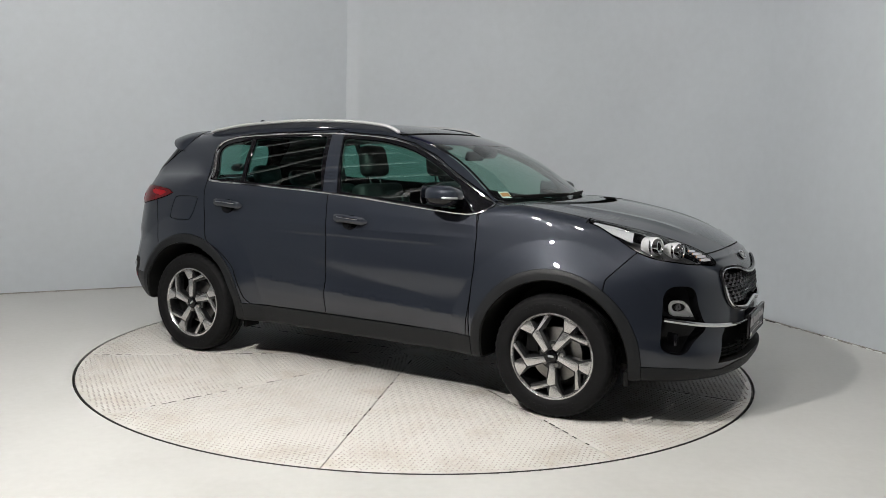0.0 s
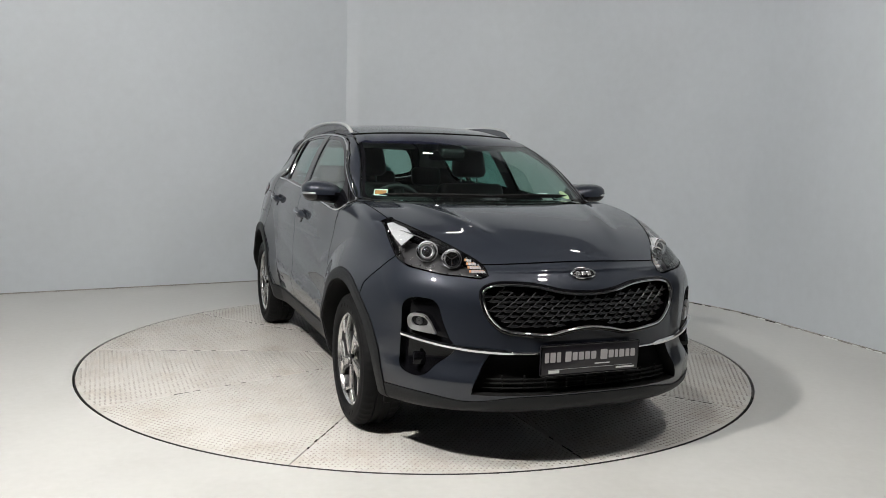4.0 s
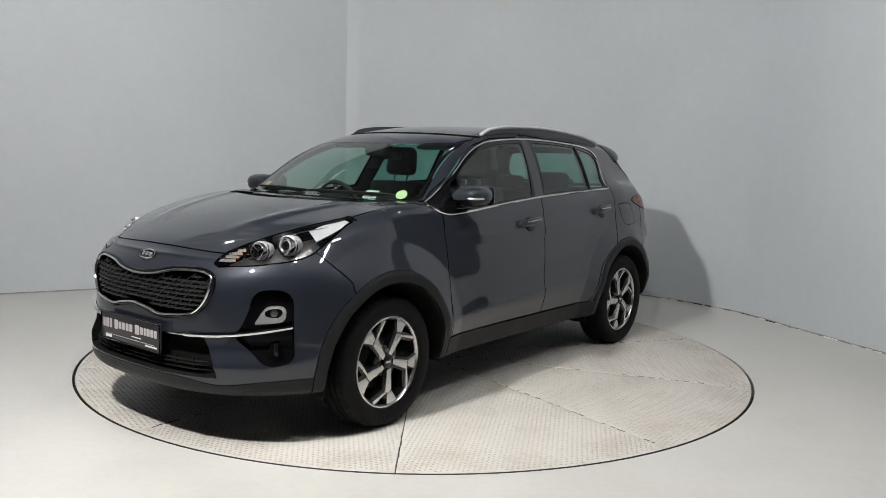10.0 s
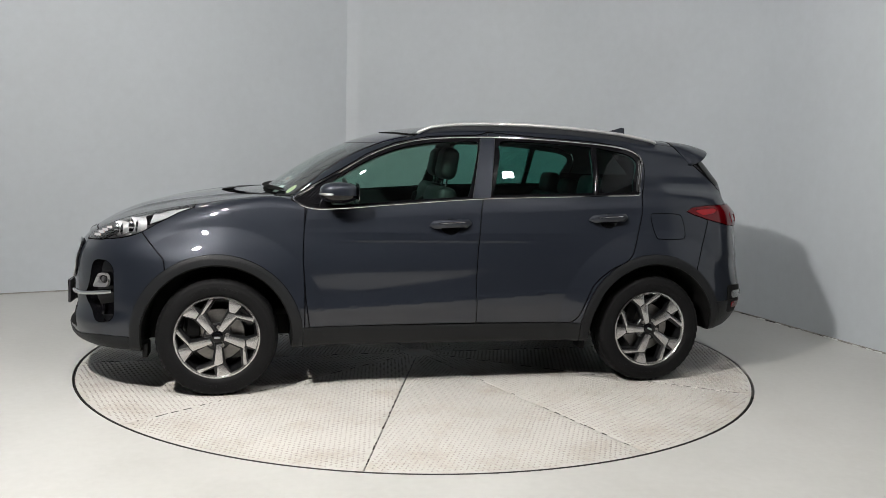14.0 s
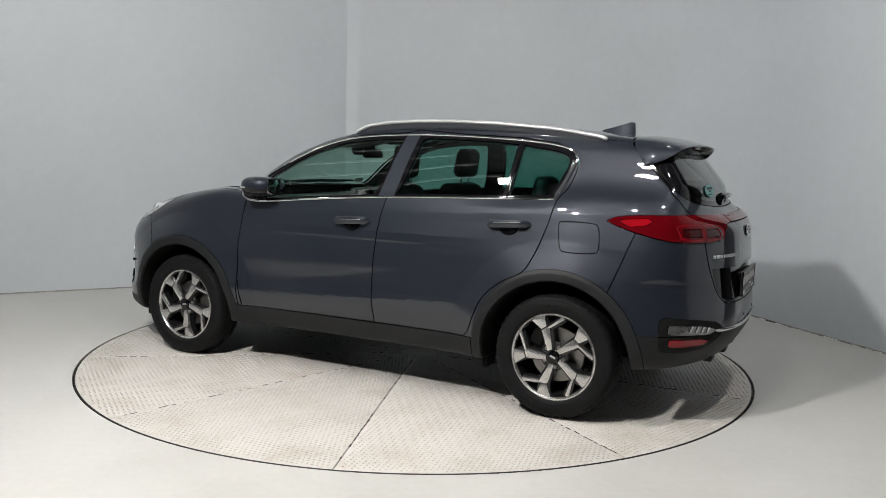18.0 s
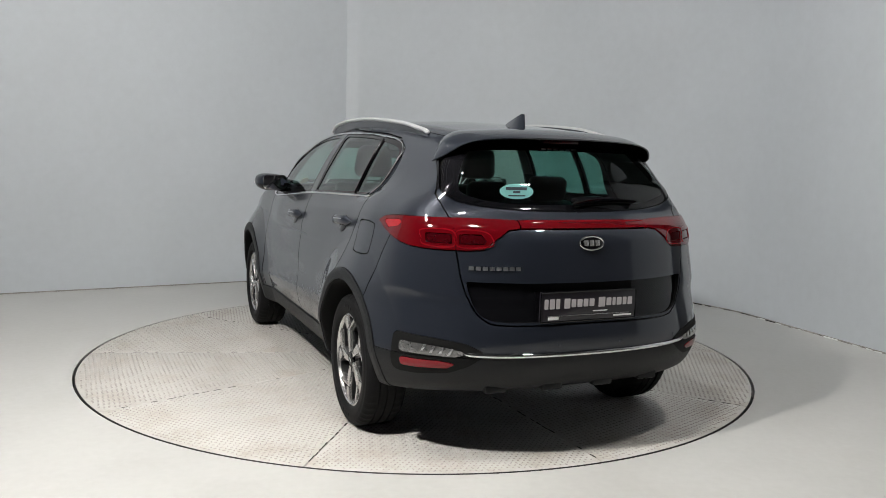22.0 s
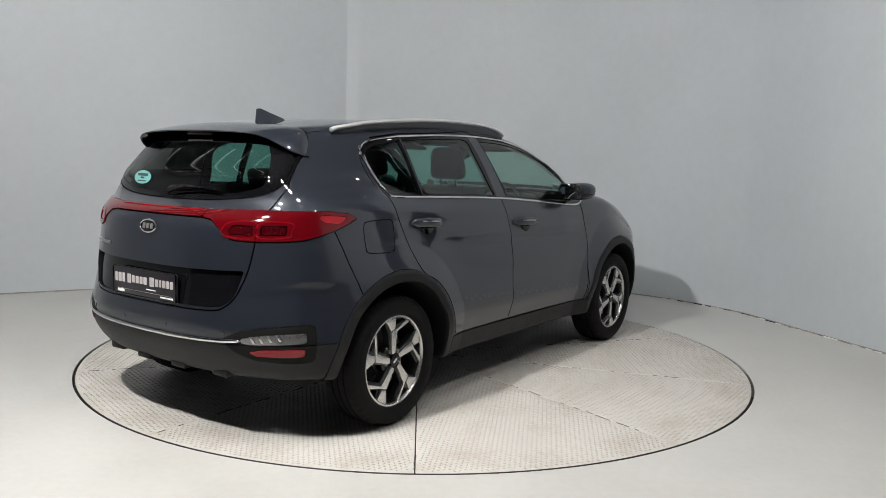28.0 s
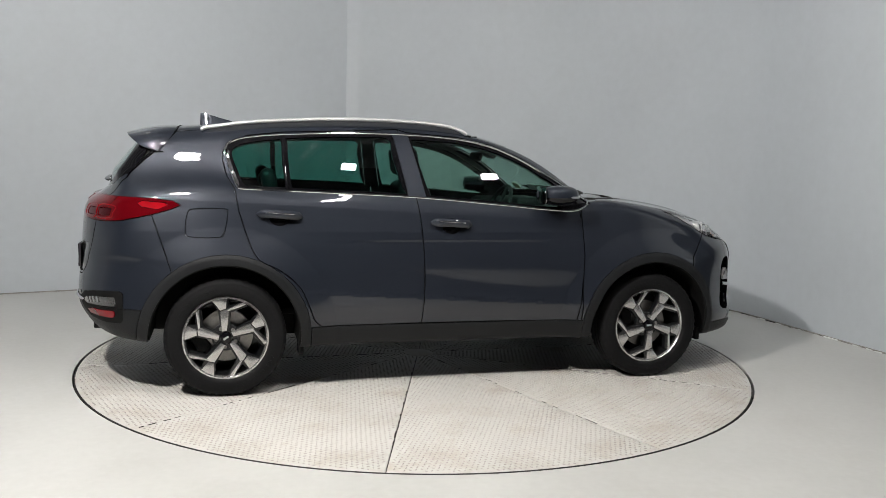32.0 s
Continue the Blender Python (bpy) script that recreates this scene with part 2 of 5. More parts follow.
H, HALL = 4.5, 4.9      # heights of the flat side of the wall and of the hall round it
WALL = np.concatenate([WALL, smooth_line([(5.0, -4.6), (5.1, -7.5), (4.5, -9.0), (0, -9.3), (-6.5, -9.0), (-7.6, -7.5), (-7.8, -3.0)], 6)])


def build_room():
    n = len(WALL)
    c = WALL.mean(0)
    d = WALL - c
    out = c + d * (1 + 0.15 / np.linalg.norm(d, axis=1))[:, None]
    tall = [H if y > -4.65 and x < -0.8 else HALL for x, y in WALL]
    v = [(x, y, 0) for x, y in WALL] + [(x, y, h) for (x, y), h in zip(WALL, tall)] + [(x, y, 0) for x, y in out] + [(x, y, h) for (x, y), h in zip(out, tall)]
    f = []
    gap = int(np.argmin(np.hypot(WALL[:, 0] - 3.676, WALL[:, 1] + 0.15)))
    f += [(gap, n + gap, 3 * n + gap, 2 * n + gap), (gap + 1, 2 * n + gap + 1, 3 * n + gap + 1, n + gap + 1)]
    for i in range(n):
        if i == gap:
            continue
        j = (i + 1) % n
        f += [(i, j, n + j, n + i), (2 * n + j, 2 * n + i, 3 * n + i, 3 * n + j), (n + i, n + j, 3 * n + j, 3 * n + i), (i, 2 * n + i, 2 * n + j, j)]
    lit = [q for q in f if min(min(v[k][1] for k in q), 0) > -4.2]
    dim = [q for q in f if not min(min(v[k][1] for k in q), 0) > -4.2]
    me = mesh_from("wall_curved", v, lit, M["wall"])
    for e in me.edges:
        a, b = e.vertices
        e.use_edge_sharp = abs(v[a][2] - v[b][2]) < 0.3 or (a % n == b % n and a % n in CORNERS)
    ob = new("wall_curved", me)
    tagged(ob, "smooth curved pale blue-grey painted studio wall", "wall", kind="structure")
    ob = new("wall_back", mesh_from("wall_back", v, dim, M["dark_wall"]))
    tagged(ob, "dark plain hall wall behind the studio", "wall", kind="structure")
    # the dark hall that goes on beyond and above the curved wall
    q = [(-12.4, -9.7), (8.4, -9.7), (8.4, 7.9), (-12.4, 7.9)]
    q2 = [(x * 1.02, y * 1.02) for x, y in q]
    hv = [(x, y, z) for r in (q, q2) for z in (0, HALL) for x, y in r]
    hf = []
    for i in range(4):
        j = (i + 1) % 4
        hf += [(i, 4 + i, 4 + j, j), (8 + i, 8 + j, 12 + j, 12 + i), (4 + i, 12 + i, 12 + j, 4 + j), (i, j, 8 + j, 8 + i)]
    ob = new("wall_hall", mesh_from("wall_hall", hv, hf, M["dark_wall"], smooth=False))
    tagged(ob, "dark outer wall of the hall round the studio", "wall", kind="structure")
    # floor with a round hole for the turntable
    k = 160
    R = 2.262
    ang = np.unwrap(np.arctan2(out[:, 1], out[:, 0]))
    order = np.argsort(np.mod(ang, 2 * np.pi))
    aa, rr = np.mod(ang, 2 * np.pi)[order], np.linalg.norm(out, axis=1)[order]
    th = np.linspace(0, 2 * np.pi, k, endpoint=False)
    ro = np.interp(th, np.r_[aa - 2 * np.pi, aa, aa + 2 * np.pi], np.r_[rr, rr, rr]) + 2.6
    levels = [0.0, 0.004, 0.05, 0.3, 1.0]
    v, f = [], []
    v += [(R * math.cos(a), R * math.sin(a), -0.08) for a in th]
    for l in levels:
        v += [((R + (r - R) * l) * math.cos(a), (R + (r - R) * l) * math.sin(a), 0.0) for a, r in zip(th, ro)]
    for q in range(len(levels)):
        for i in range(k):
            j = (i + 1) % k
            f.append((q * k + i, (q + 1) * k + i, (q + 1) * k + j, q * k + j))
    ob = new("floor", mesh_from("floor", v, f, M["floor"], smooth=False))
    tagged(ob, "pale grey painted concrete studio floor with faint scuffs", "floor", kind="structure")
    hall = bm_box(13.4, 4.9, 0.004, 0.0, (-1.3, -7.05, 0.002))
    ob = part("floor_hall", hall, M["dark_floor"], None, smooth=False)
    tagged(ob, "dark hall floor before the studio", "floor", kind="structure")
    pit = bm_lathe([(2.30, -0.081), (0.001, -0.081)], 96, axis="Z")
    ob = part("pit_floor", pit, M["gap"], None)
    tagged(ob, "dark pit under the turntable rim", "floor", kind="structure")
    # ribbed ceiling
    xs = np.arange(-12.6, 8.6, 0.075)
    v, f = [], []
    for i, x in enumerate(xs):
        z = HALL + (0.035 if i % 4 in (0, 1) else 0.0)
        v += [(x, -9.9, z), (x, 8.1, z)]
    for i in range(len(xs) - 1):
        f.append((2 * i, 2 * i + 1, 2 * i + 3, 2 * i + 2))
    ob = new("ceiling", mesh_from("ceiling", v, f, M["ceiling"], smooth=False))
    tagged(ob, "dark ribbed sheet ceiling of the studio", "ceiling", kind="structure")


def wall_base():
    """Uneven bead of filler and dirt where the wall meets the floor."""
    pts = [(x, y) for x, y in WALL[:-8] if y > -1.0]
    c = WALL.mean(0)
    line = []
    for i, (x, y) in enumerate(np.array(pts)):
        w = 0.004 + 0.006 * noise.noise((x * 3, y * 3, 0))
        d = (Vector((x, y)) - Vector(c)).normalized()
        line.append((x - d.x * w, y - d.y * w, 0.002))
    bm = bm_sweep(line, 0.015, 0.008, sides=6)
    ob = part("baseboard", bm, M["seam"], None)
    tagged(ob, "uneven dirty seam between wall and floor", "trim", kind="structure")
    # pale chips of filler and dark crumbs along the foot of the wall
    chip = {key: part("filler_chip", bm_box(1, 1, 1, 0.12, (0, 0, 0), 1), M[key], ob) for key in ("white", "gap")}
    rng, used = random.Random(5), set()
    P = np.array(pts)
    run = np.r_[0, np.cumsum(np.hypot(*np.diff(P, axis=0).T))]
    for k in range(90):
        q = rng.uniform(0.45, 1.0) * run[-1]
        x, y = np.interp(q, run, P[:, 0]), np.interp(q, run, P[:, 1])
        x2, y2 = np.interp(q + 0.05, run, P[:, 0]), np.interp(q + 0.05, run, P[:, 1])
        d = (Vector((x, y)) - Vector(c)).normalized()
        key = "white" if rng.random() < 0.55 else "gap"
        o = part_mesh("filler_chip", chip[key].data, ob) if key in used else chip[key]
        used.add(key)
        w = rng.uniform(0.012, 0.028)
        o.matrix_basis = pose(x - d.x * w, y - d.y * w, 0.003, 0, 0, math.degrees(math.atan2(y2 - y, x2 - x)) + rng.uniform(-8, 8)) @ Matrix.Diagonal((rng.uniform(0.015, 0.09), rng.uniform(0.006, 0.016), rng.uniform(0.004, 0.012), 1))


def flood_light(eye, aim, mat, w=0.19):
    """Square flood lamp, or added wall fill, of four glowing tiles, hung from the ceiling on a rod and tilted to its
    aim.
    """
    root = new("flood_light")
    root.matrix_basis = look(eye, aim)
    tagged(root, "square four-tile white flood lamp or added wall fill, hung from the ceiling", "flood light", "flood lights")
    g = w / 2
    part("housing", bm_box(w + 0.06, w + 0.06, 0.05, 0.008, (0, 0, 0.035)), M["black"], root)
    for sx in (-1, 1):
        for sy in (-1, 1):
            part("diffuser", bm_box(g - 0.012, g - 0.012, 0.012, 0.002, (sx * g / 2, sy * g / 2, 0.0)), mat, root, "glowing white tile")
    inv = root.matrix_basis.inverted()
    part("rod", bm_sweep([inv @ Vector(eye) + Vector((0, 0, 0.05)), inv @ Vector((eye[0], eye[1], HALL))], 0.012, sides=8, taper=False), M["black"], root)
    return root


build_room()
wall_base()
FLOODS = [((-1.90, -3.75, 3.65), (0.4, 0.4, 0.3), "led"), ((-1.6, -2.75, 3.75), (-0.8, 0.6, 0.1), "led2"), ((0.25, -2.75, 3.75), (0.1, 0.6, 0.1), "led2"), ((2.0, -2.6, 3.75), (0.9, 0.6, 0.1), "led4"),
          # these three are unseen, added only to brighten the walls
          ((-2.8, 0.6, 4.3), (-3.6, 2.2, 1.1), "left_fill"), ((0.3, 1.7, 4.3), (0.3, 3.4, 1.2), "wall_fill"), ((2.3, 0.3, 4.3), (3.4, 0.9, 1.2), "wall_fill")]


def stripe_tube(x, y, z, turn, long):
    """Slim glowing tube in a white batten, added unseen for stripes the car mirrors."""
    root = new("stripe_tube")
    root.matrix_basis = pose(x, y, z, 0, 0, turn)
    tagged(root, "slim glowing tube on a batten, added for the stripes the car mirrors", "tube light", "tube lights")
    part("batten", bm_box(0.09, long, 0.05, 0.008, (0, 0, 0.06)), M["satin"], root)
    part("tube", bm_sweep([(0, -long / 2 + 0.03, 0), (0, long / 2 - 0.03, 0)], 0.013, sides=12, taper=False), M["tube"], root, "glowing tube")
    for s in (-1, 1):
        part("end_clip", bm_box(0.05, 0.03, 0.07, 0.006, (0, s * (long / 2 - 0.02), 0.015)), M["white"], root)


# unseen row of glowing lines in place of pale roof ribs
for k in range(10):
    stripe_tube(-5.4, 3.0 - 0.62 * k, HALL - 0.09, 78, 6.2)
for eye, aim, key in FLOODS:
    flood_light(eye, aim, M[key])


# ---------------------------------------------------------------- turntable
TR = 2.25


def tread_mesh(a0, a1, r0, r1):
    """Raised ticks of one plate, in rows along its middle line, alternately turned."""
    v, f = [], []
    step, half = 0.027, 0.5 * (a1 - a0)
    mid = 0.5 * (a0 + a1)
    c, s = math.cos(mid), math.sin(mid)
    for i in range(int(r0 / step), int(r1 / step) + 1):
        for j in range(-29, 30):
            x, y = i * step, (j + 0.5 * (i % 2)) * step
            r, a = math.hypot(x, y), math.atan2(y, x)
            if r > r1 - 0.02 or r < r0 or abs(a) * r > (half * r - 0.02):
                continue
            t = radians(40 if (i + j) % 2 else -40) + random.uniform(-0.05, 0.05)
            ct, st = math.cos(t), math.sin(t)
            n = len(v)
            for lx, ly, lz in ((-0.0105, 0, 0), (0, -0.0048, 0), (0.0105, 0, 0), (0, 0.0048, 0), (-0.004, 0, 0.0034), (0.004, 0, 0.0034)):
                px, py = x + lx * ct - ly * st, y + lx * st + ly * ct
                v.append((px * c - py * s, px * s + py * c, lz))
            f += [(n, n + 1, n + 4), (n + 1, n + 2, n + 5), (n + 1, n + 5, n + 4), (n + 2, n + 3, n + 5), (n + 3, n, n + 4), (n + 3, n + 4, n + 5)]
    return mesh_from("tread", v, f, M["tick"], smooth=False)


def build_turntable():
    root = new("turntable")
    tagged(root, "round turntable floor of white painted tread plates", "turntable")
    part("rim_ring", bm_lathe([(TR - 0.004, 0.0), (TR, -0.003), (TR, -0.07), (TR - 0.05, -0.07)], 160, axis="Z"), M["gap"], root, "dark steel edge")
    part("base_disc", bm_lathe([(TR - 0.006, -0.022), (0.001, -0.022)], 120, axis="Z"), M["grime"], root, "dirty plate seen in the joints")
    # ten wedge plates, each with its raised ticks
    a, g, r0, r1 = radians(36), 0.0032, 0.11, TR - 0.006
    bm = bmesh.new()
    ring = [(r1 * math.cos(k / 16 * (a - 2 * g / r1) + g / r1), r1 * math.sin(k / 16 * (a - 2 * g / r1) + g / r1)) for k in range(17)]
    ring += [(r0 * math.cos(a - g / r0 - k / 4 * (a - 2 * g / r0)), r0 * math.sin(a - g / r0 - k / 4 * (a - 2 * g / r0))) for k in range(5)]
    plate = bm_plate(ring, 0.012, 0.0008)
    bmesh.ops.translate(plate, verts=plate.verts[:], vec=(0, 0, -0.0118))
    first = part("tread_plate", plate, M["deck"], root)
    tm = tread_mesh(0, a, r0, r1)
    for k in range(10):
        ob = first if k == 0 else part_mesh("tread_plate", first.data, root)
        ob.matrix_basis = pose(0, 0, 0, 0, 0, 1 + 36 * k)
        tagged(part_mesh("tread_pattern", tm, ob), kind="stuff")
    rng, crumbs = random.Random(3), []
    for k in range(10):
        t = radians(1 + 36 * k)
        r = 0.25
        while r < r1 - 0.06:
            long = rng.uniform(0.008, 0.055)
            crumbs.append(bm_box(long, rng.uniform(0.004, 0.009), 0.002, 0.0, m=pose((r + long / 2) * math.cos(t), (r + long / 2) * math.sin(t), 0.0008, 0, 0, 1 + 36 * k + rng.uniform(-3, 3)) @ Matrix.Translation((0, rng.uniform(-0.003, 0.003), 0))))
            r += long + rng.expovariate(1 / (0.02 + 0.10 * rng.random()))
    tagged(part("joint_dirt", bm_join(*crumbs), M["grime"], root, "dark rusty dirt along the joints", smooth=False), kind="stuff")
    part("hub_plate", bm_lathe([(r0 - 0.002, -0.010), (r0 - 0.004, 0.0), (0.001, 0.0)], 48, axis="Z"), M["deck"], root)
    return root


table = build_turntable()

# ---------------------------------------------------------------- car body: one smooth form, cut into its panels
def curve(*pts):
    """A smooth function through (position, value) pairs."""
    P = np.array(sorted(pts), float)
    x, y = P[:, 0], P[:, 1]
    h, d = np.diff(x), np.diff(y) / np.diff(x)
    m = np.zeros(len(x))
    m[0], m[-1] = d[0], d[-1]
    for i in range(1, len(x) - 1):
        m[i] = 0 if d[i - 1] * d[i] <= 0 else (h[i - 1] + h[i]) * 3 / ((2 * h[i] + h[i - 1]) / d[i - 1] + (h[i] + 2 * h[i - 1]) / d[i])
    X = np.linspace(x[0], x[-1], 1500)
    k = np.clip(np.searchsorted(x, X) - 1, 0, len(h) - 1)
    t = (X - x[k]) / h[k]
    Y = (1 + 2 * t) * (1 - t) ** 2 * y[k] + t * (1 - t) ** 2 * h[k] * m[k] + t * t * (3 - 2 * t) * y[k + 1] + t * t * (t - 1) * h[k] * m[k + 1]
    # soften the joints of the pieces
    w = np.hanning(61)
    Y = np.convolve(np.pad(Y, 30, mode="reflect", reflect_type="odd"), w / w.sum(), "valid")
    return lambda q: np.interp(q, X, Y)


def sstep(a, b, q):
    t = np.clip((q - a) / (b - a), 0, 1)
    return t * t * (3 - 2 * t)


def smax(a, b, r):
    h = np.maximum(r - np.abs(a - b), 0) / r
    return np.maximum(a, b) + h * h * r / 4


def smin(a, b, r):
    return -smax(-a, -b, r)


AX, AZ, AR = 1.335, 0.342, 0.415      # wheel centres and arch radius
side_z = curve((0.15, 0.800), (0.28, 0.838), (0.40, 0.872), (0.52, 0.897), (0.62, 0.893), (0.72, 0.896), (0.84, 0.885), (0.95, 0.862), (1.05, 0.838), (1.13, 0.812), (1.25, 0.76))
front_x = curve((0.15, 2.10), (0.24, 2.185), (0.31, 2.245), (0.40, 2.255), (0.50, 2.225), (0.62, 2.222), (0.74, 2.220), (0.82, 2.205), (0.90, 2.165), (1.0, 2.07), (1.12, 1.90))
rear_x = curve((0.20, -1.98), (0.33, -2.09), (0.40, -2.155), (0.50, -2.205), (0.58, -2.212), (0.68, -2.202), (0.80, -2.190), (0.92, -2.182), (1.02, -2.172), (1.09, -2.155), (1.15, -2.105),
               (1.22, -2.050), (1.30, -1.985), (1.40, -1.905), (1.50, -1.820), (1.62, -1.72))
deck_z = curve((2.40, 0.62), (2.28, 0.76), (2.20, 0.850), (2.12, 0.915), (2.03, 0.970), (1.86, 1.046), (1.68, 1.094), (1.50, 1.126), (1.25, 1.156), (1.05, 1.168), (0.90, 1.146), (0.65, 1.105),
               (0.32, 1.115), (-0.25, 1.152), (-0.96, 1.172), (-1.28, 1.182), (-1.6, 1.175), (-2.3, 1.11))
crown = curve((2.3, 0.22), (2.05, 0.19), (1.75, 0.12), (1.45, 0.075), (1.1, 0.04), (0.85, 0.02), (0.5, 0.0), (-2.3, 0.0))
floor_z = curve((2.3, 0.262), (1.8, 0.265), (0.9, 0.275), (-0.9, 0.275), (-1.7, 0.325), (-2.3, 0.345))
green_z = curve((0.95, 0.875), (1.10, 0.832), (1.18, 0.800), (1.30, 0.748), (1.40, 0.698), (1.48, 0.650), (1.55, 0.600), (1.62, 0.535), (1.70, 0.45))
green_cut = curve((1.3, 0.06), (0.95, 0.035), (0.5, 0.0), (-0.3, 0.0), (-1.0, 0.030), (-1.3, 0.065), (-1.7, 0.110), (-2.1, 0.15))
top_z = curve((1.40, 0.90), (1.22, 1.065), (1.09, 1.160), (0.95, 1.255), (0.77, 1.370), (0.58, 1.462), (0.425, 1.520), (0.27, 1.559), (0.11, 1.584), (-0.15, 1.608), (-0.5, 1.618), (-0.8, 1.612), (-1.2, 1.590),
              (-1.5, 1.563), (-1.75, 1.537), (-2.1, 1.50))


def side_y(x, z):
    s = side_z(z) - 0.07 * np.clip((x - 1.15) / 0.95, 0, 2) ** 2 - (0.05 + 0.05 * sstep(0.6, 1.25, z)) * np.clip((-x - 0.9) / 1.2, 0, 2) ** 2
    s = s - 0.075 * sstep(0.78, 0.98, z) * np.clip((x - 1.25) / 0.6, 0, 1.3) ** 1.5
    # lower door: a hollow that starts at a line rising to the rear, and a blade below it
    hollow, blade = 0.675 - 0.155 * x, 0.550 - 0.060 * x
    deep = 0.036 * np.maximum(hollow - blade, 0.03)
    mask = sstep(0.90, 0.66, x) * sstep(-1.06, -0.72, x)
    for dz in (-0.010, -0.004, 0.004, 0.010):
        q = z + dz
        tent = np.interp((q - blade) / np.maximum(hollow - blade, 0.03), (0, 1), (1, -1)) * (q > blade) * (q <= hollow)
        tent = tent - (q > hollow) * (1 - np.clip((q - hollow) / 0.20, 0, 1)) ** 1.6 + (q <= blade) * (1 - np.clip((blade - q) / 0.10, 0, 1))
        s = s + mask * (deep * tent + 0.004 * (q < blade) * (1 - np.clip((blade - q) / 0.10, 0, 1))) / 4
    zs = 1.055 - 0.045 * x
    s = s + 0.005 * sstep(1.0, 0.7, x) * np.maximum(0, 1 - np.abs(z - zs) / 0.05)
    for a in (AX, -AX):
        r = np.hypot(x - a, z - AZ)
        s = s + 0.038 * np.clip((0.635 - r) / 0.175, 0, 1) ** 1.2 + 0.010 * (1 - sstep(0.40, 0.82, r))
    return s


def body(x, y, z):
    """Signed distance, roughly, to the car's skin (negative inside)."""
    y = np.abs(y)
    side = (y - side_y(x, z)) * 0.97
    front = (x - front_x(z) + 0.62 * y ** 3) / np.sqrt(1 + (1.86 * y * y) ** 2)
    rear = (rear_x(z) + (0.40 + 0.20 * sstep(0.35, 1.15, z)) * y ** 3 - x) / np.sqrt(1 + (1.41 * y * y) ** 2 + 0.5 * sstep(1.05, 1.2, z))
    deck = (z - deck_z(x) + crown(x) * y * y - 0.0075 * np.exp(-((y - 0.60 + 0.30 * (x - 1.0)) / 0.045) ** 2) * sstep(0.95, 1.2, x) * sstep(2.0, 1.75, x)) / (1 + 0.12 * sstep(1.7, 2.2, x))
    low = smax(side, deck, 0.06 + 0.05 * sstep(1.1, 1.7, x))
    low = smax(low, front, 0.09)
    low = smax(low, rear, 0.10)
    low = smax(low, floor_z(x) - z, 0.03)
    gside = (y - green_z(z) + green_cut(x)) * 0.9
    xe = x + 0.30 * y * y * sstep(-0.4, 0.5, x)
    roof = (z - top_z(xe) + (0.04 + 0.055 * sstep(0.6, 0.1, x)) * y * y) / (1 + 0.2 * sstep(0.2, 0.6, x))
    top = smax(gside, roof, 0.09)
    top = smax(top, (rear_x(z) + 0.38 * y ** 3 + 0.17 * sstep(1.30, 1.10, z) - x) / 1.25, 0.07)
    top = smax(top, 0.9 - z, 0.01)
    f = smin(low, top, 0.02 + 0.16 * sstep(-1.0, -1.5, x))
    for a in (AX, -AX):
        well = np.maximum(np.hypot(x - a, z - AZ) - AR, 0.52 - y)
        f = smax(f, -well, 0.006)
    return f


def slope(P, e=0.003):
    x, y, z = P.T
    g = np.stack([body(x + e, y, z) - body(x - e, y, z), body(x, y + e, z) - body(x, y - e, z), body(x, y, z + e) - body(x, y, z - e)], 1)
    return g / (2 * e)


def unit(g):
    return g / np.maximum(np.linalg.norm(g, axis=1), 1e-9)[:, None]


def to_skin(P, times=3):
    for _ in range(times):
        g = slope(P)
        step = body(*P.T)[:, None] * g / np.maximum((g * g).sum(1), 0.05)[:, None]
        n = np.linalg.norm(step, axis=1)[:, None]
        P = P - step * np.minimum(1, 0.012 / np.maximum(n, 1e-9))
    return P


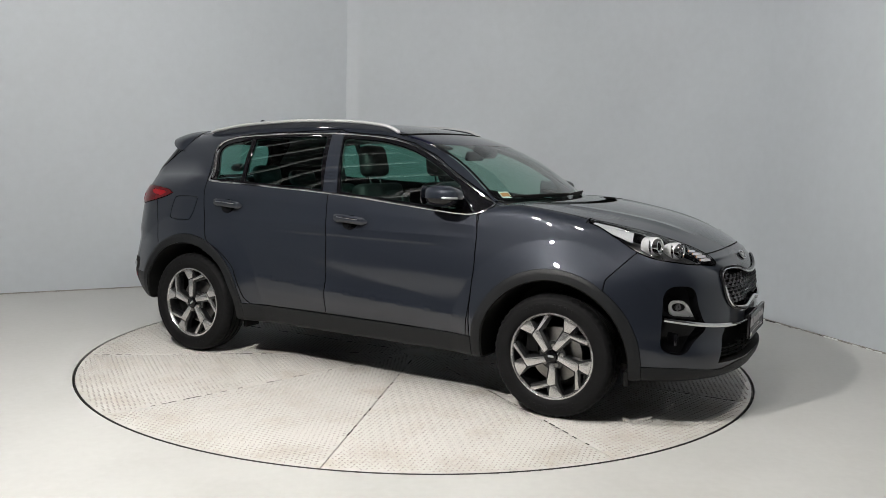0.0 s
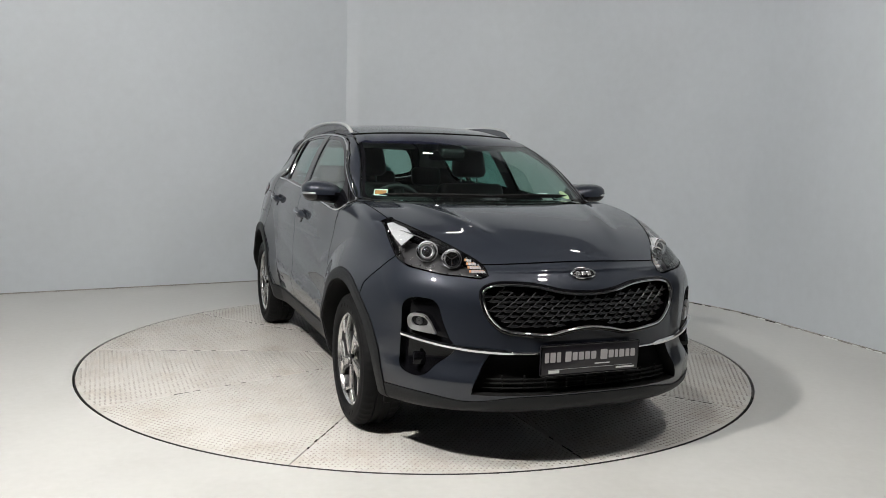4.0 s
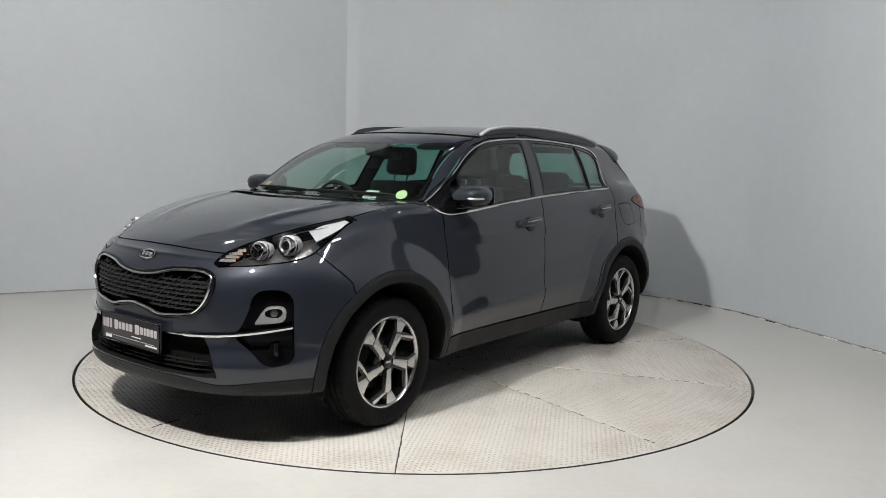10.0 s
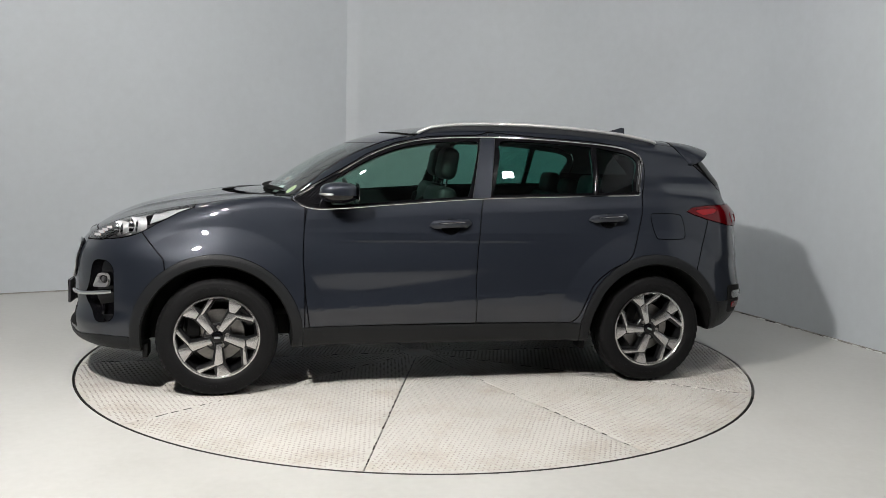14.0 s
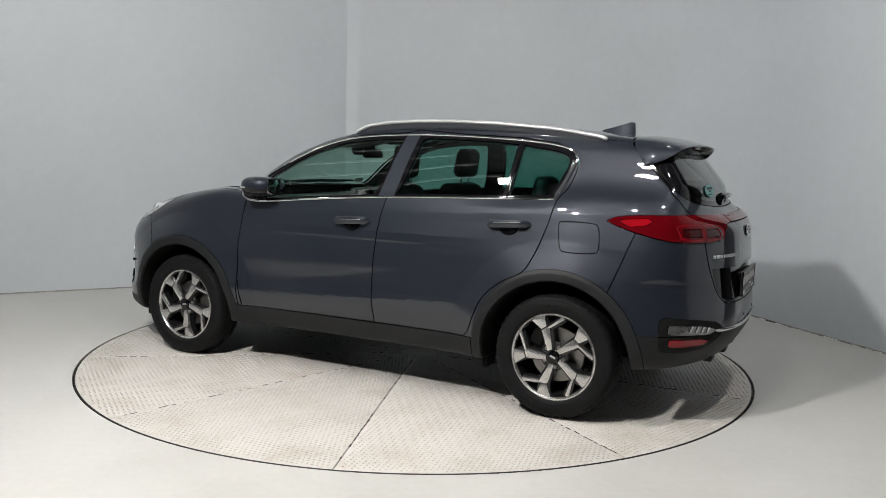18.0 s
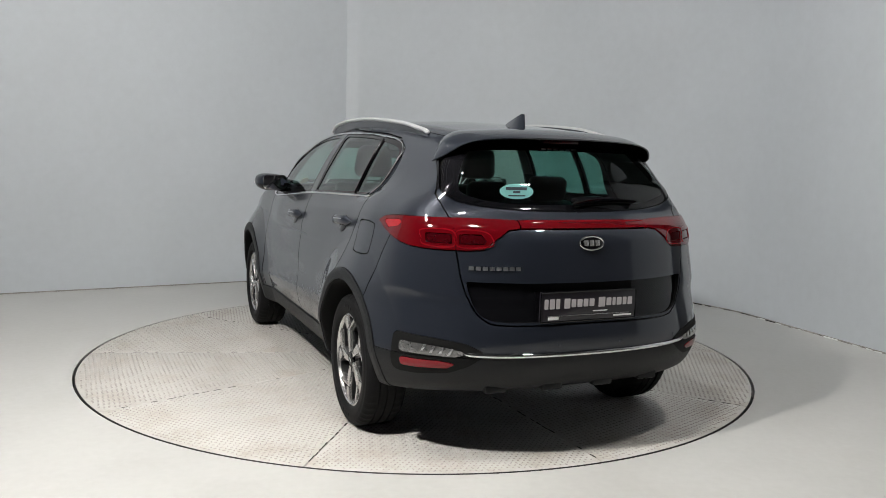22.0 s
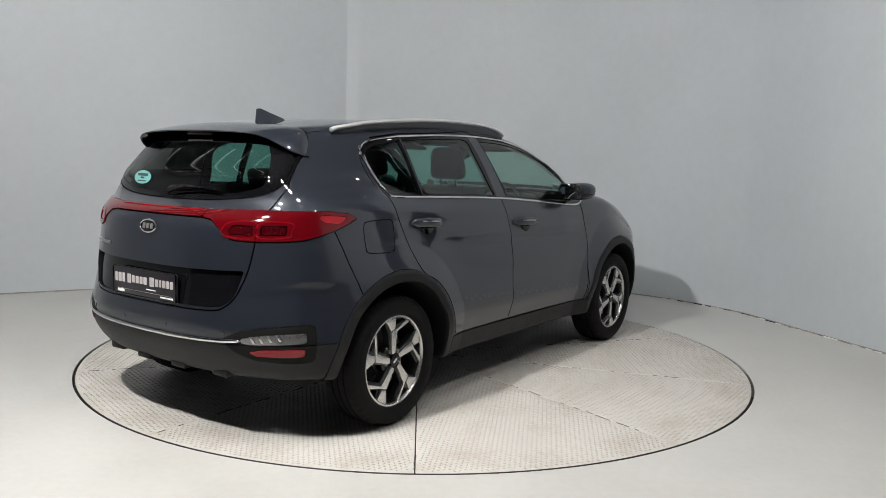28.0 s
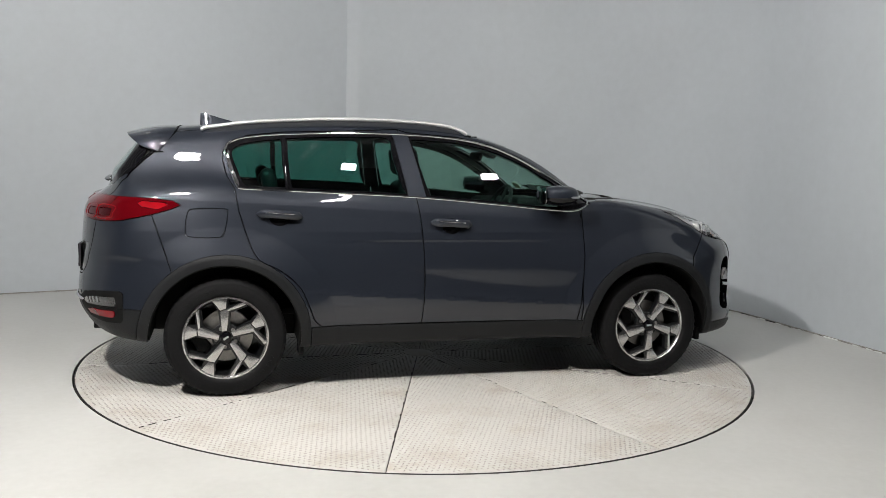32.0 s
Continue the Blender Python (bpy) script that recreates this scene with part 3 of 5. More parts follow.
def skin(h):
    """Triangles of the half with y >= 0, from a grid of step h."""
    ax = [np.arange(-2.26, 2.31, h), np.arange(-2 * h, 1.0, h), np.arange(0.2, 1.68, h)]
    n = [len(a) for a in ax]
    f = np.empty(n, np.float32)
    Y, Z = np.meshgrid(ax[1], ax[2], indexing="ij")
    for i0 in range(0, n[0], 16):
        X = ax[0][i0:i0 + 16, None, None]
        f[i0:i0 + 16] = body(X + 0 * Y, Y[None] + 0 * X, Z[None] + 0 * X)
    neg = f < 0
    cell = [np.s_[:-1], np.s_[1:]]
    cnt = sum(neg[a, b, c].astype(np.int8) for a in cell for b in cell for c in cell)
    act = (cnt > 0) & (cnt < 8)
    idx = np.full(act.shape, -1)
    idx[act] = np.arange(act.sum())
    ijk = np.argwhere(act)
    acc, num = np.zeros((len(ijk), 3)), np.zeros(len(ijk))
    faces = []
    for d in range(3):
        a, b = [np.s_[:]] * 3, [np.s_[:]] * 3
        a[d], b[d] = np.s_[:-1], np.s_[1:]
        cross = neg[tuple(a)] != neg[tuple(b)]
        e = np.argwhere(cross)
        fa, fb = f[tuple(a)][cross], f[tuple(b)][cross]
        t = fa / (fa - fb)
        pos = e.astype(float)
        pos[:, d] += t
        o = [q for q in range(3) if q != d]
        ring = []
        for u, v in ((-1, -1), (0, -1), (0, 0), (-1, 0)):
            c = e.copy()
            c[:, o[0]] += u
            c[:, o[1]] += v
            ok = (c >= 0).all(1) & (c < act.shape).all(1)
            k = np.full(len(c), -1)
            k[ok] = idx[tuple(c[ok].T)]
            np.add.at(acc, k[ok], pos[ok])
            np.add.at(num, k[ok], 1)
            ring.append(k)
        ring = np.stack(ring, 1)
        flip = neg[tuple(a)][cross] ^ (d == 1)
        ring[~flip] = ring[~flip][:, ::-1]
        faces.append(ring[(ring >= 0).all(1)])
    V = acc / num[:, None] * h + np.array([a[0] for a in ax])
    V = to_skin(V)
    Q = np.concatenate(faces)
    T = np.concatenate([Q[:, [0, 1, 2]], Q[:, [0, 2, 3]]])
    return V, T


class Skin:
    """The skin's triangles, shared out among named panels by cutting along outlines."""

    def __init__(self, V, T):
        self.V, self.sets = V, {"shell": T}

    def cut(self, src, field, inside=None, near=None):
        """Cuts panel src where field is zero; its inside (field < 0) goes to the panel of that name, or away."""
        T = self.sets[src]
        used = np.unique(T)
        s = np.full(len(self.V), 1.0)
        s[used] = field(self.V[used])
        s[np.abs(s) < 1e-7] = 1e-7
        if near is not None:
            bad = ~near(self.V[used])
            s[used[bad]] = np.maximum(s[used[bad]], 1e-7)
        sg = s[T] < 0
        k = sg.sum(1)
        ins, outs = [T[k == 3]], [T[k == 0]]
        new_v, seen = [], {}
        base = len(self.V)

        def mid(a, b):
            key = (a, b) if a < b else (b, a)
            if key not in seen:
                t = s[a] / (s[a] - s[b])
                new_v.append(self.V[a] + (self.V[b] - self.V[a]) * t)
                seen[key] = base + len(new_v) - 1
            return seen[key]

        fi, fo = [], []
        for tri, g in zip(T[(k == 1) | (k == 2)].tolist(), sg[(k == 1) | (k == 2)].tolist()):
            one = g.index(True) if sum(g) == 1 else g.index(False)
            a, b, c = tri[one], tri[(one + 1) % 3], tri[(one + 2) % 3]
            p, q = mid(a, b), mid(a, c)
            x, y = (fi, fo) if sum(g) == 1 else (fo, fi)
            x.append((a, p, q))
            y += [(p, b, c), (p, c, q)]
        if new_v:
            self.V = np.concatenate([self.V, np.array(new_v)])
        ins = np.concatenate([ins[0], np.array(fi, int).reshape(-1, 3)])
        outs = np.concatenate([outs[0], np.array(fo, int).reshape(-1, 3)])
        self.sets[src] = outs
        if inside:
            self.sets[inside] = np.concatenate([self.sets[inside], ins]) if inside in self.sets else ins

    def piece(self, src, field, inside, gap=0.003, near=None):
        """As cut, with a narrow shut gap left round the new panel."""
        self.cut(src, lambda P: field(P) - gap, "_tmp", near)
        self.cut("_tmp", lambda P: field(P) + gap, inside, near)
        del self.sets["_tmp"]


def poly_field(outline, axes, closed_n=6, straight=False):
    """Signed distance to a closed outline, seen along one axis (axes: the two kept)."""
    C = np.asarray(outline, float) if straight else smooth_line(outline, closed_n, True)
    A, B = C, np.roll(C, -1, 0)

    def field(P):
        q = P[:, axes]
        best = np.full(len(q), 1e9)
        inside = np.zeros(len(q), bool)
        for a, b in zip(A, B):
            d = b - a
            t = np.clip(((q - a) @ d) / max(d @ d, 1e-12), 0, 1)
            best = np.minimum(best, ((q - a - t[:, None] * d) ** 2).sum(1))
            c = (a[1] > q[:, 1]) != (b[1] > q[:, 1])
            if c.any():
                inside[c] ^= q[c, 0] < (b[0] - a[0]) * (q[c, 1] - a[1]) / (b[1] - a[1]) + a[0]
        return np.where(inside, -1, 1) * np.sqrt(best)
    return field


def grow(field, d):
    return lambda P: field(P) - d


def cast(points, d, far=1.6):
    """First meeting of rays with the skin, from far outside along d."""
    P = np.asarray(points, float)
    d = np.asarray(d, float)
    t = np.zeros(len(P))
    O = P - d * far
    for _ in range(140):
        v = body(*(O + d * t[:, None]).T)
        if np.abs(v).max() < 2e-5:
            break
        t += np.where(np.abs(v) > 1e-5, np.clip(v * 0.75, -0.02, 0.05), 0)
    return O + d * t[:, None]


def on_side(line, lift=0.0):
    """Points (x, z) laid on the car's left side."""
    L = np.asarray(line, float)
    P = cast(np.stack([L[:, 0], np.full(len(L), 0.5), L[:, 1]], 1), (0, -1, 0), 0.6)
    return P + unit(slope(P)) * lift


def on_front(line, lift=0.0, back=False):
    """Points (y, z) laid on the car's front or rear."""
    L = np.asarray(line, float)
    s = -1 if back else 1
    P = cast(np.stack([np.full(len(L), 1.9 * s), L[:, 0], L[:, 1]], 1), (-s, 0, 0), 0.5)
    return P + unit(slope(P)) * lift


XZ, YZ, XY = [0, 2], [1, 2], [0, 1]
K = Skin(*skin(0.0115))
K.cut("shell", lambda P: P[:, 1], None)                      # the half that is mirrored later

side_only = lambda P: P[:, 1] > 0.42
rear_only = lambda P: P[:, 0] < -1.35

# outlines: sides in (x, z), ends in (y, z)
DLO = [(0.905, 1.130), (0.828, 1.182), (0.643, 1.291), (0.470, 1.390), (0.294, 1.462), (0.080, 1.506), (-0.248, 1.526), (-0.621, 1.524), (-1.007, 1.505), (-1.201, 1.484), (-1.298, 1.456), (-1.336, 1.412),
       (-1.329, 1.360), (-1.300, 1.270), (-1.270, 1.197), (-1.245, 1.187), (-1.15, 1.182), (-0.961, 1.177), (-0.245, 1.153), (0.318, 1.112), (0.60, 1.088), (0.80, 1.082)]
GLASS_F = [(0.700, 1.118), (0.690, 1.232), (0.60, 1.292), (0.47, 1.367), (0.29, 1.440), (0.08, 1.484), (-0.10, 1.496), (-0.205, 1.498), (-0.225, 1.480), (-0.190, 1.34), (-0.140, 1.180), (-0.10, 1.163), (0.318, 1.132), (0.60, 1.108)]
GLASS_R = [(-0.372, 1.498), (-0.355, 1.40), (-0.300, 1.20), (-0.270, 1.174), (-0.5, 1.182), (-0.92, 1.196), (-0.960, 1.21), (-0.975, 1.34), (-0.980, 1.470), (-1.00, 1.482), (-0.8, 1.497), (-0.5, 1.506)]
GLASS_Q = [(-1.020, 1.472), (-1.012, 1.33), (-0.998, 1.215), (-1.02, 1.200), (-1.20, 1.204), (-1.235, 1.216), (-1.266, 1.29), (-1.296, 1.37), (-1.294, 1.408), (-1.262, 1.436), (-1.19, 1.456), (-1.06, 1.474)]
PILLAR_B = [(-0.150, 1.10), (-0.255, 1.56), (-0.348, 1.56), (-0.262, 1.10)]
WIND = [(-0.2, 1.150), (0.0, 1.150), (0.35, 1.150), (0.60, 1.152), (0.700, 1.160), (0.708, 1.185), (0.668, 1.30), (0.612, 1.44), (0.578, 1.515), (0.54, 1.532), (0.30, 1.545), (0.0, 1.549), (-0.2, 1.549)]
BACK = [(-0.2, 1.162), (0.0, 1.162), (0.30, 1.170), (0.50, 1.188), (0.60, 1.215), (0.638, 1.255), (0.610, 1.34), (0.560, 1.44), (0.530, 1.485), (0.48, 1.505), (0.25, 1.515), (0.0, 1.518), (-0.2, 1.518)]
GRILLE = [(-0.130, 0.806), (0.0, 0.796), (0.130, 0.806), (0.260, 0.833), (0.400, 0.840), (0.470, 0.828), (0.497, 0.800), (0.488, 0.740), (0.455, 0.685), (0.400, 0.645), (0.300, 0.630), (0.200, 0.623), (0.110, 0.640), (0.0, 0.652),
          (-0.110, 0.640)]
INTAKE = [(-0.2, 0.535), (0.0, 0.535), (0.30, 0.537), (0.463, 0.545), (0.500, 0.478), (0.532, 0.420), (0.545, 0.380), (0.548, 0.354), (0.30, 0.354), (0.0, 0.354), (-0.2, 0.354)]
FOG = [(0.690, 0.745), (0.750, 0.758), (0.800, 0.755), (0.838, 0.720), (0.842, 0.60), (0.835, 0.49), (0.800, 0.435), (0.740, 0.432), (0.690, 0.480), (0.622, 0.548), (0.640, 0.590), (0.665, 0.660)]
DOOR_F = [(0.832, 1.078), (0.848, 0.985), (0.855, 0.79), (0.838, 0.56), (0.815, 0.385), (0.58, 0.392), (0.31, 0.396), (-0.190, 0.397), (-0.178, 0.65), (-0.185, 0.82), (-0.207, 1.04), (-0.228, 1.159), (-0.2985, 1.5), (-0.305, 1.56), (-0.248, 1.541),
          (0.08, 1.521), (0.29, 1.478), (0.47, 1.406), (0.64, 1.305), (0.83, 1.196), (0.92, 1.13)]
DOOR_R = [(-0.190, 0.397), (-0.178, 0.65), (-0.185, 0.82), (-0.207, 1.04), (-0.228, 1.159), (-0.2985, 1.5), (-0.305, 1.56), (-0.62, 1.538), (-1.00, 1.521), (-1.21, 1.495)]
DOOR_R += smooth_line([(-1.325, 1.445), (-1.352, 1.37), (-1.325, 1.255), (-1.285, 1.185), (-1.262, 1.065), (-1.206, 0.89), (-1.150, 0.79), (-1.04, 0.735), (-0.93, 0.642), (-0.875, 0.535), (-0.835, 0.435), (-0.79, 0.393)], 3).tolist()
TAIL_S = [(-1.575, 1.092), (-1.62, 1.115), (-1.72, 1.128), (-1.85, 1.132), (-2.3, 1.135), (-2.3, 0.99), (-1.99, 0.992), (-1.89, 1.002), (-1.73, 1.038), (-1.63, 1.068)]
TAIL_B = [(0.34, 1.126), (0.50, 1.132), (0.95, 1.14), (0.95, 0.985), (0.72, 0.990), (0.60, 0.990), (0.51, 0.998), (0.455, 1.045), (0.40, 1.082), (0.34, 1.090)]
BAR = [(-0.3, 1.126), (0.345, 1.126), (0.345, 1.089), (-0.3, 1.089)]
FUEL = [(-1.322, 1.055), (-1.350, 1.075), (-1.500, 1.073), (-1.540, 1.050), (-1.553, 0.950), (-1.530, 0.920), (-1.385, 0.917), (-1.345, 0.940)]
GATE = [(-0.3, 0.660), (0.0, 0.660), (0.42, 0.662), (0.52, 0.690), (0.572, 0.760), (0.605, 0.860), (0.622, 0.99), (0.628, 1.13), (0.655, 1.215), (0.655, 1.265), (0.620, 1.36), (0.575, 1.46), (0.545, 1.52), (0.545, 1.70), (-0.3, 1.70)]
RECESS = [(-0.3, 0.848), (0.0, 0.848), (0.30, 0.850), (0.588, 0.856), (0.580, 0.815), (0.566, 0.765), (0.545, 0.722), (0.520, 0.698), (0.48, 0.682), (0.42, 0.676), (0.0, 0.674), (-0.3, 0.674)]
FLAP_R = [(0.540, 0.530), (0.600, 0.560), (0.70, 0.578), (0.95, 0.605), (0.95, 0.455), (0.78, 0.452), (0.66, 0.462), (0.590, 0.495)]


# ---------------------------------------------------------------- cutting the panels
def both(*fields):
    def f(P):
        out = fields[0](P)
        for g in fields[1:]:
            out = np.maximum(out, g(P))
        return out
    return f


def arch_field(a, r):
    return lambda P: np.hypot(P[:, 0] - a, P[:, 2] - AZ) - r


LAMP_S = [(1.462, 1.092), (1.474, 1.074), (1.539, 1.050), (1.627, 1.004), (1.75, 0.935), (1.842, 0.904), (1.938, 0.888), (2.05, 0.872), (2.4, 0.85), (2.4, 1.3), (1.462, 1.3)]
LAMP_F = [(0.470, 0.872), (0.458, 0.890), (0.457, 0.912), (0.480, 0.940), (0.545, 0.985), (0.610, 1.026), (0.670, 1.060), (0.715, 1.084), (0.735, 1.096), (1.0, 1.096), (1.0, 0.80), (0.66, 0.82)]
HOOD_T = [(2.085, -0.3), (2.085, 0.0), (2.074, 0.25), (2.040, 0.44), (2.0, 0.50), (1.9, 0.575), (1.78, 0.635), (1.6, 0.70), (1.47, 0.735), (1.2, 0.755), (0.985, 0.765), (0.985, 0.735), (1.03, 0.55), (1.075, 0.25), (1.085, 0.0), (1.085, -0.3)]
lamp_f = both(poly_field(LAMP_S, XZ), poly_field(LAMP_F, YZ))
dlo_f, tail_f = poly_field(DLO, XZ), both(poly_field(TAIL_S, XZ, straight=True), poly_field(TAIL_B, YZ, straight=True))
fog_g = grow(poly_field(FOG[:3] + [(0.96, 0.75), (0.96, 0.43)] + FOG[6:], YZ), 0.014)
fog_f = lambda P: smax(fog_g(P), 1.90 - P[:, 0], 0.07)
rfog_p = grow(poly_field(FLAP_R, YZ, straight=True), 0.021)
rfog_f = lambda P: smax(rfog_p(P), (P[:, 0] + 1.885) * 0.8, 0.03)
rear_end = lambda f, d: (lambda P: smax(f(P), (P[:, 0] + d) * 0.8, 0.014))

for a, nm in ((AX, "well_front"), (-AX, "well_rear")):
    K.cut("shell", arch_field(a, AR + 0.009), nm, lambda P: P[:, 1] > 0.3)
K.piece("shell", poly_field(WIND, YZ), "windscreen", 0.004, lambda P: (P[:, 0] > -0.1) & (P[:, 2] > 1.1))
seam_x = curve((1.70, -1.585), (1.60, -1.59), (1.52, -1.61), (1.42, -1.69), (1.32, -1.80), (1.22, -1.88), (1.12, -1.85), (0.95, -1.70), (0.3, -1.5))
behind = lambda d: (lambda P: (P[:, 0] - seam_x(P[:, 2]) - d) * 0.75)
C0 = K.V[K.sets["shell"]].mean(1)
K.sets["backing"] = K.sets["shell"][(C0[:, 0] < -1.5) & (C0[:, 2] > 1.21) & (C0[:, 2] < 1.50) & (C0[:, 1] > 0.605 + (1.265 - C0[:, 2]) * 0.5)]
K.piece("shell", both(poly_field(BACK, YZ), behind(-0.022)), "rear_window", 0.003, lambda P: (P[:, 0] < -1.3) & (P[:, 2] > 1.12))
K.cut("rear_window", poly_field([(-0.2, 1.192), (0.0, 1.192), (0.35, 1.200), (0.52, 1.228), (0.570, 1.265), (0.545, 1.34), (0.495, 1.415), (0.42, 1.44), (0.0, 1.447), (-0.2, 1.447)], YZ), "rear_pane")
K.cut("windscreen", lambda P: 1.478 - P[:, 2], "sun_band")
K.cut("windscreen", poly_field([(-0.2, 1.156), (0.0, 1.156), (0.40, 1.156), (0.62, 1.160), (0.686, 1.180), (0.650, 1.29), (0.596, 1.42), (0.562, 1.490), (0.50, 1.498), (0.0, 1.508), (-0.2, 1.508)], YZ), "screen_pane")
up = lambda P: (P[:, 1] > 0.40) & (P[:, 2] > 1.04)
K.cut("shell", dlo_f, "surround", up)
K.piece("surround", poly_field(PILLAR_B, XZ, straight=True), "pillar", 0.002, up)
K.cut("surround", poly_field(GLASS_F, XZ), "pane_front", up)
K.cut("surround", poly_field(GLASS_R, XZ), "pane_rear", up)
K.cut("surround", poly_field(GLASS_Q, XZ), "pane_quarter", up)
K.piece("shell", lamp_f, "headlight", 0.003, lambda P: (P[:, 0] > 1.3) & (P[:, 1] > 0.3))
K.piece("shell", grow(poly_field(GRILLE, YZ), 0.013), "grille", 0.001, lambda P: P[:, 0] > 1.8)
K.piece("shell", poly_field(INTAKE, YZ, straight=True), "intake", 0.001, lambda P: P[:, 0] > 1.8)
K.piece("shell", fog_f, "fog_front", 0.001, lambda P: P[:, 0] > 1.8)
for a, nm in ((AX, "arch_front"), (-AX, "arch_rear")):
    K.piece("shell", arch_field(a, 0.481), nm, 0.0018, lambda P: P[:, 1] > 0.3)
K.piece("shell", lambda P: P[:, 2] - 0.346 + 0.026 * np.exp(-((P[:, 1] - 0.56) / 0.13) ** 2), "lip_front", 0.002, lambda P: P[:, 0] > 1.4)
K.piece("shell", lambda P: P[:, 2] - 0.517, "lip_rear", 0.002, lambda P: P[:, 0] < -1.5)
K.piece("shell", rfog_f, "fog_rear", 0.001, rear_only)
K.cut("lip_rear", rfog_f, "fog_rear", rear_only)
K.piece("shell", both(lambda P: P[:, 2] - 0.393, lambda P: np.abs(P[:, 0]) - 1.2), "sill", 0.002)
K.piece("shell", poly_field(HOOD_T, XY), "hood", 0.0034, lambda P: (P[:, 0] > 0.9) & (P[:, 2] > 0.8))
K.cut("shell", both(lambda P: 0.86 - P[:, 0], lambda P: P[:, 1] - 0.712, lambda P: 1.10 - P[:, 2], lambda P: P[:, 0] - 1.2, lambda P: P[:, 2] - 1.19), "cowl")
K.piece("shell", tail_f, "tail_light", 0.002, rear_only)
K.piece("tail_light", poly_field([(0.500, 1.032), (0.520, 1.062), (0.606, 1.062), (0.606, 1.022), (0.512, 1.022)], YZ, straight=True), "tail_inner", 0.002, rear_only)
K.piece("tail_light", poly_field([(0.638, 1.022), (0.638, 1.062), (0.730, 1.064), (0.730, 1.024)], YZ, straight=True), "tail_outer", 0.002, rear_only)
K.piece("tail_light", poly_field([(-1.625, 1.100), (-1.78, 1.112), (-1.81, 1.100), (-1.78, 1.078), (-1.70, 1.066)], XZ, straight=True), "tail_tip", 0.001, lambda P: P[:, 1] > 0.5)
K.cut("tail_light", lambda P: np.abs(P[:, 1] - 0.622) - 0.003, None, lambda P: P[:, 0] < -1.9)
K.piece("fog_rear", rear_end(poly_field([(0.590, 0.531), (0.61, 0.547), (0.70, 0.566), (0.97, 0.590), (0.97, 0.534), (0.64, 0.518)], YZ, straight=True), 1.925), "rear_lens", 0.001)
K.piece("fog_rear", rear_end(poly_field([(0.630, 0.487), (0.665, 0.466), (0.97, 0.460), (0.97, 0.506), (0.70, 0.500)], YZ, straight=True), 1.93), "reflector", 0.001)
K.piece("shell", poly_field(BAR, YZ, straight=True), "light_bar", 0.002, lambda P: P[:, 0] < -1.8)
K.piece("shell", both(poly_field(GATE, YZ), behind(0.0)), "tailgate", 0.0034, lambda P: (P[:, 0] < -1.58) & (P[:, 2] > 0.6))
K.cut("tailgate", both(lambda P: 1.255 - P[:, 2], lambda P: 0.50 - P[:, 1], lambda P: P[:, 2] - 1.53), "blade", lambda P: P[:, 0] < -1.5)
K.cut("tailgate", poly_field(RECESS, YZ, straight=True), "recess", lambda P: P[:, 2] < 0.95)
K.piece("shell", poly_field(DOOR_F, XZ, straight=True), "door_front", 0.0034, lambda P: P[:, 1] > 0.42)
K.piece("shell", poly_field(DOOR_R, XZ, straight=True), "door_rear", 0.0034, lambda P: P[:, 1] > 0.42)
K.piece("shell", poly_field([(1.62, 0.79), (1.745, 0.93), (1.78, 1.02), (2.6, 1.02), (2.6, 0.1), (1.60, 0.1), (1.60, 0.6)], XZ, straight=True), "bumper_front", 0.0034, lambda P: P[:, 0] > 1.4)
K.piece("shell", poly_field([(-1.615, 0.70), (-1.735, 1.045), (-1.78, 1.10), (-2.6, 1.10), (-2.6, 0.1), (-1.55, 0.1), (-1.55, 0.6)], XZ, straight=True), "bumper_rear", 0.0034, lambda P: P[:, 0] < -1.4)
K.piece("shell", poly_field([(0.845, 1.152), (0.845, 0.2), (2.2, 0.2), (2.2, 1.152)], XZ, straight=True), "fender", 0.0034, lambda P: (P[:, 0] > 0.7) & (P[:, 1] > 0.3))
K.piece("shell", poly_field(FUEL, XZ), "fuel_flap", 0.0025, side_only)
K.piece("shell", both(lambda P: P[:, 1] - 0.535 + 0.03 * sstep(-0.9, -1.7, P[:, 0]), lambda P: 1.42 - P[:, 2]), "roof", 0.002)

car = new("car")
tagged(car, "dark blue-grey metallic five-door suv with silver roof rails", "car")


# painted panels whose rims are coloured black for the shade in their gaps
SHADED_RIMS = {"shell", "roof", "hood", "bumper_front", "fender", "door_front", "door_rear", "bumper_rear", "tailgate", "fuel_flap"}


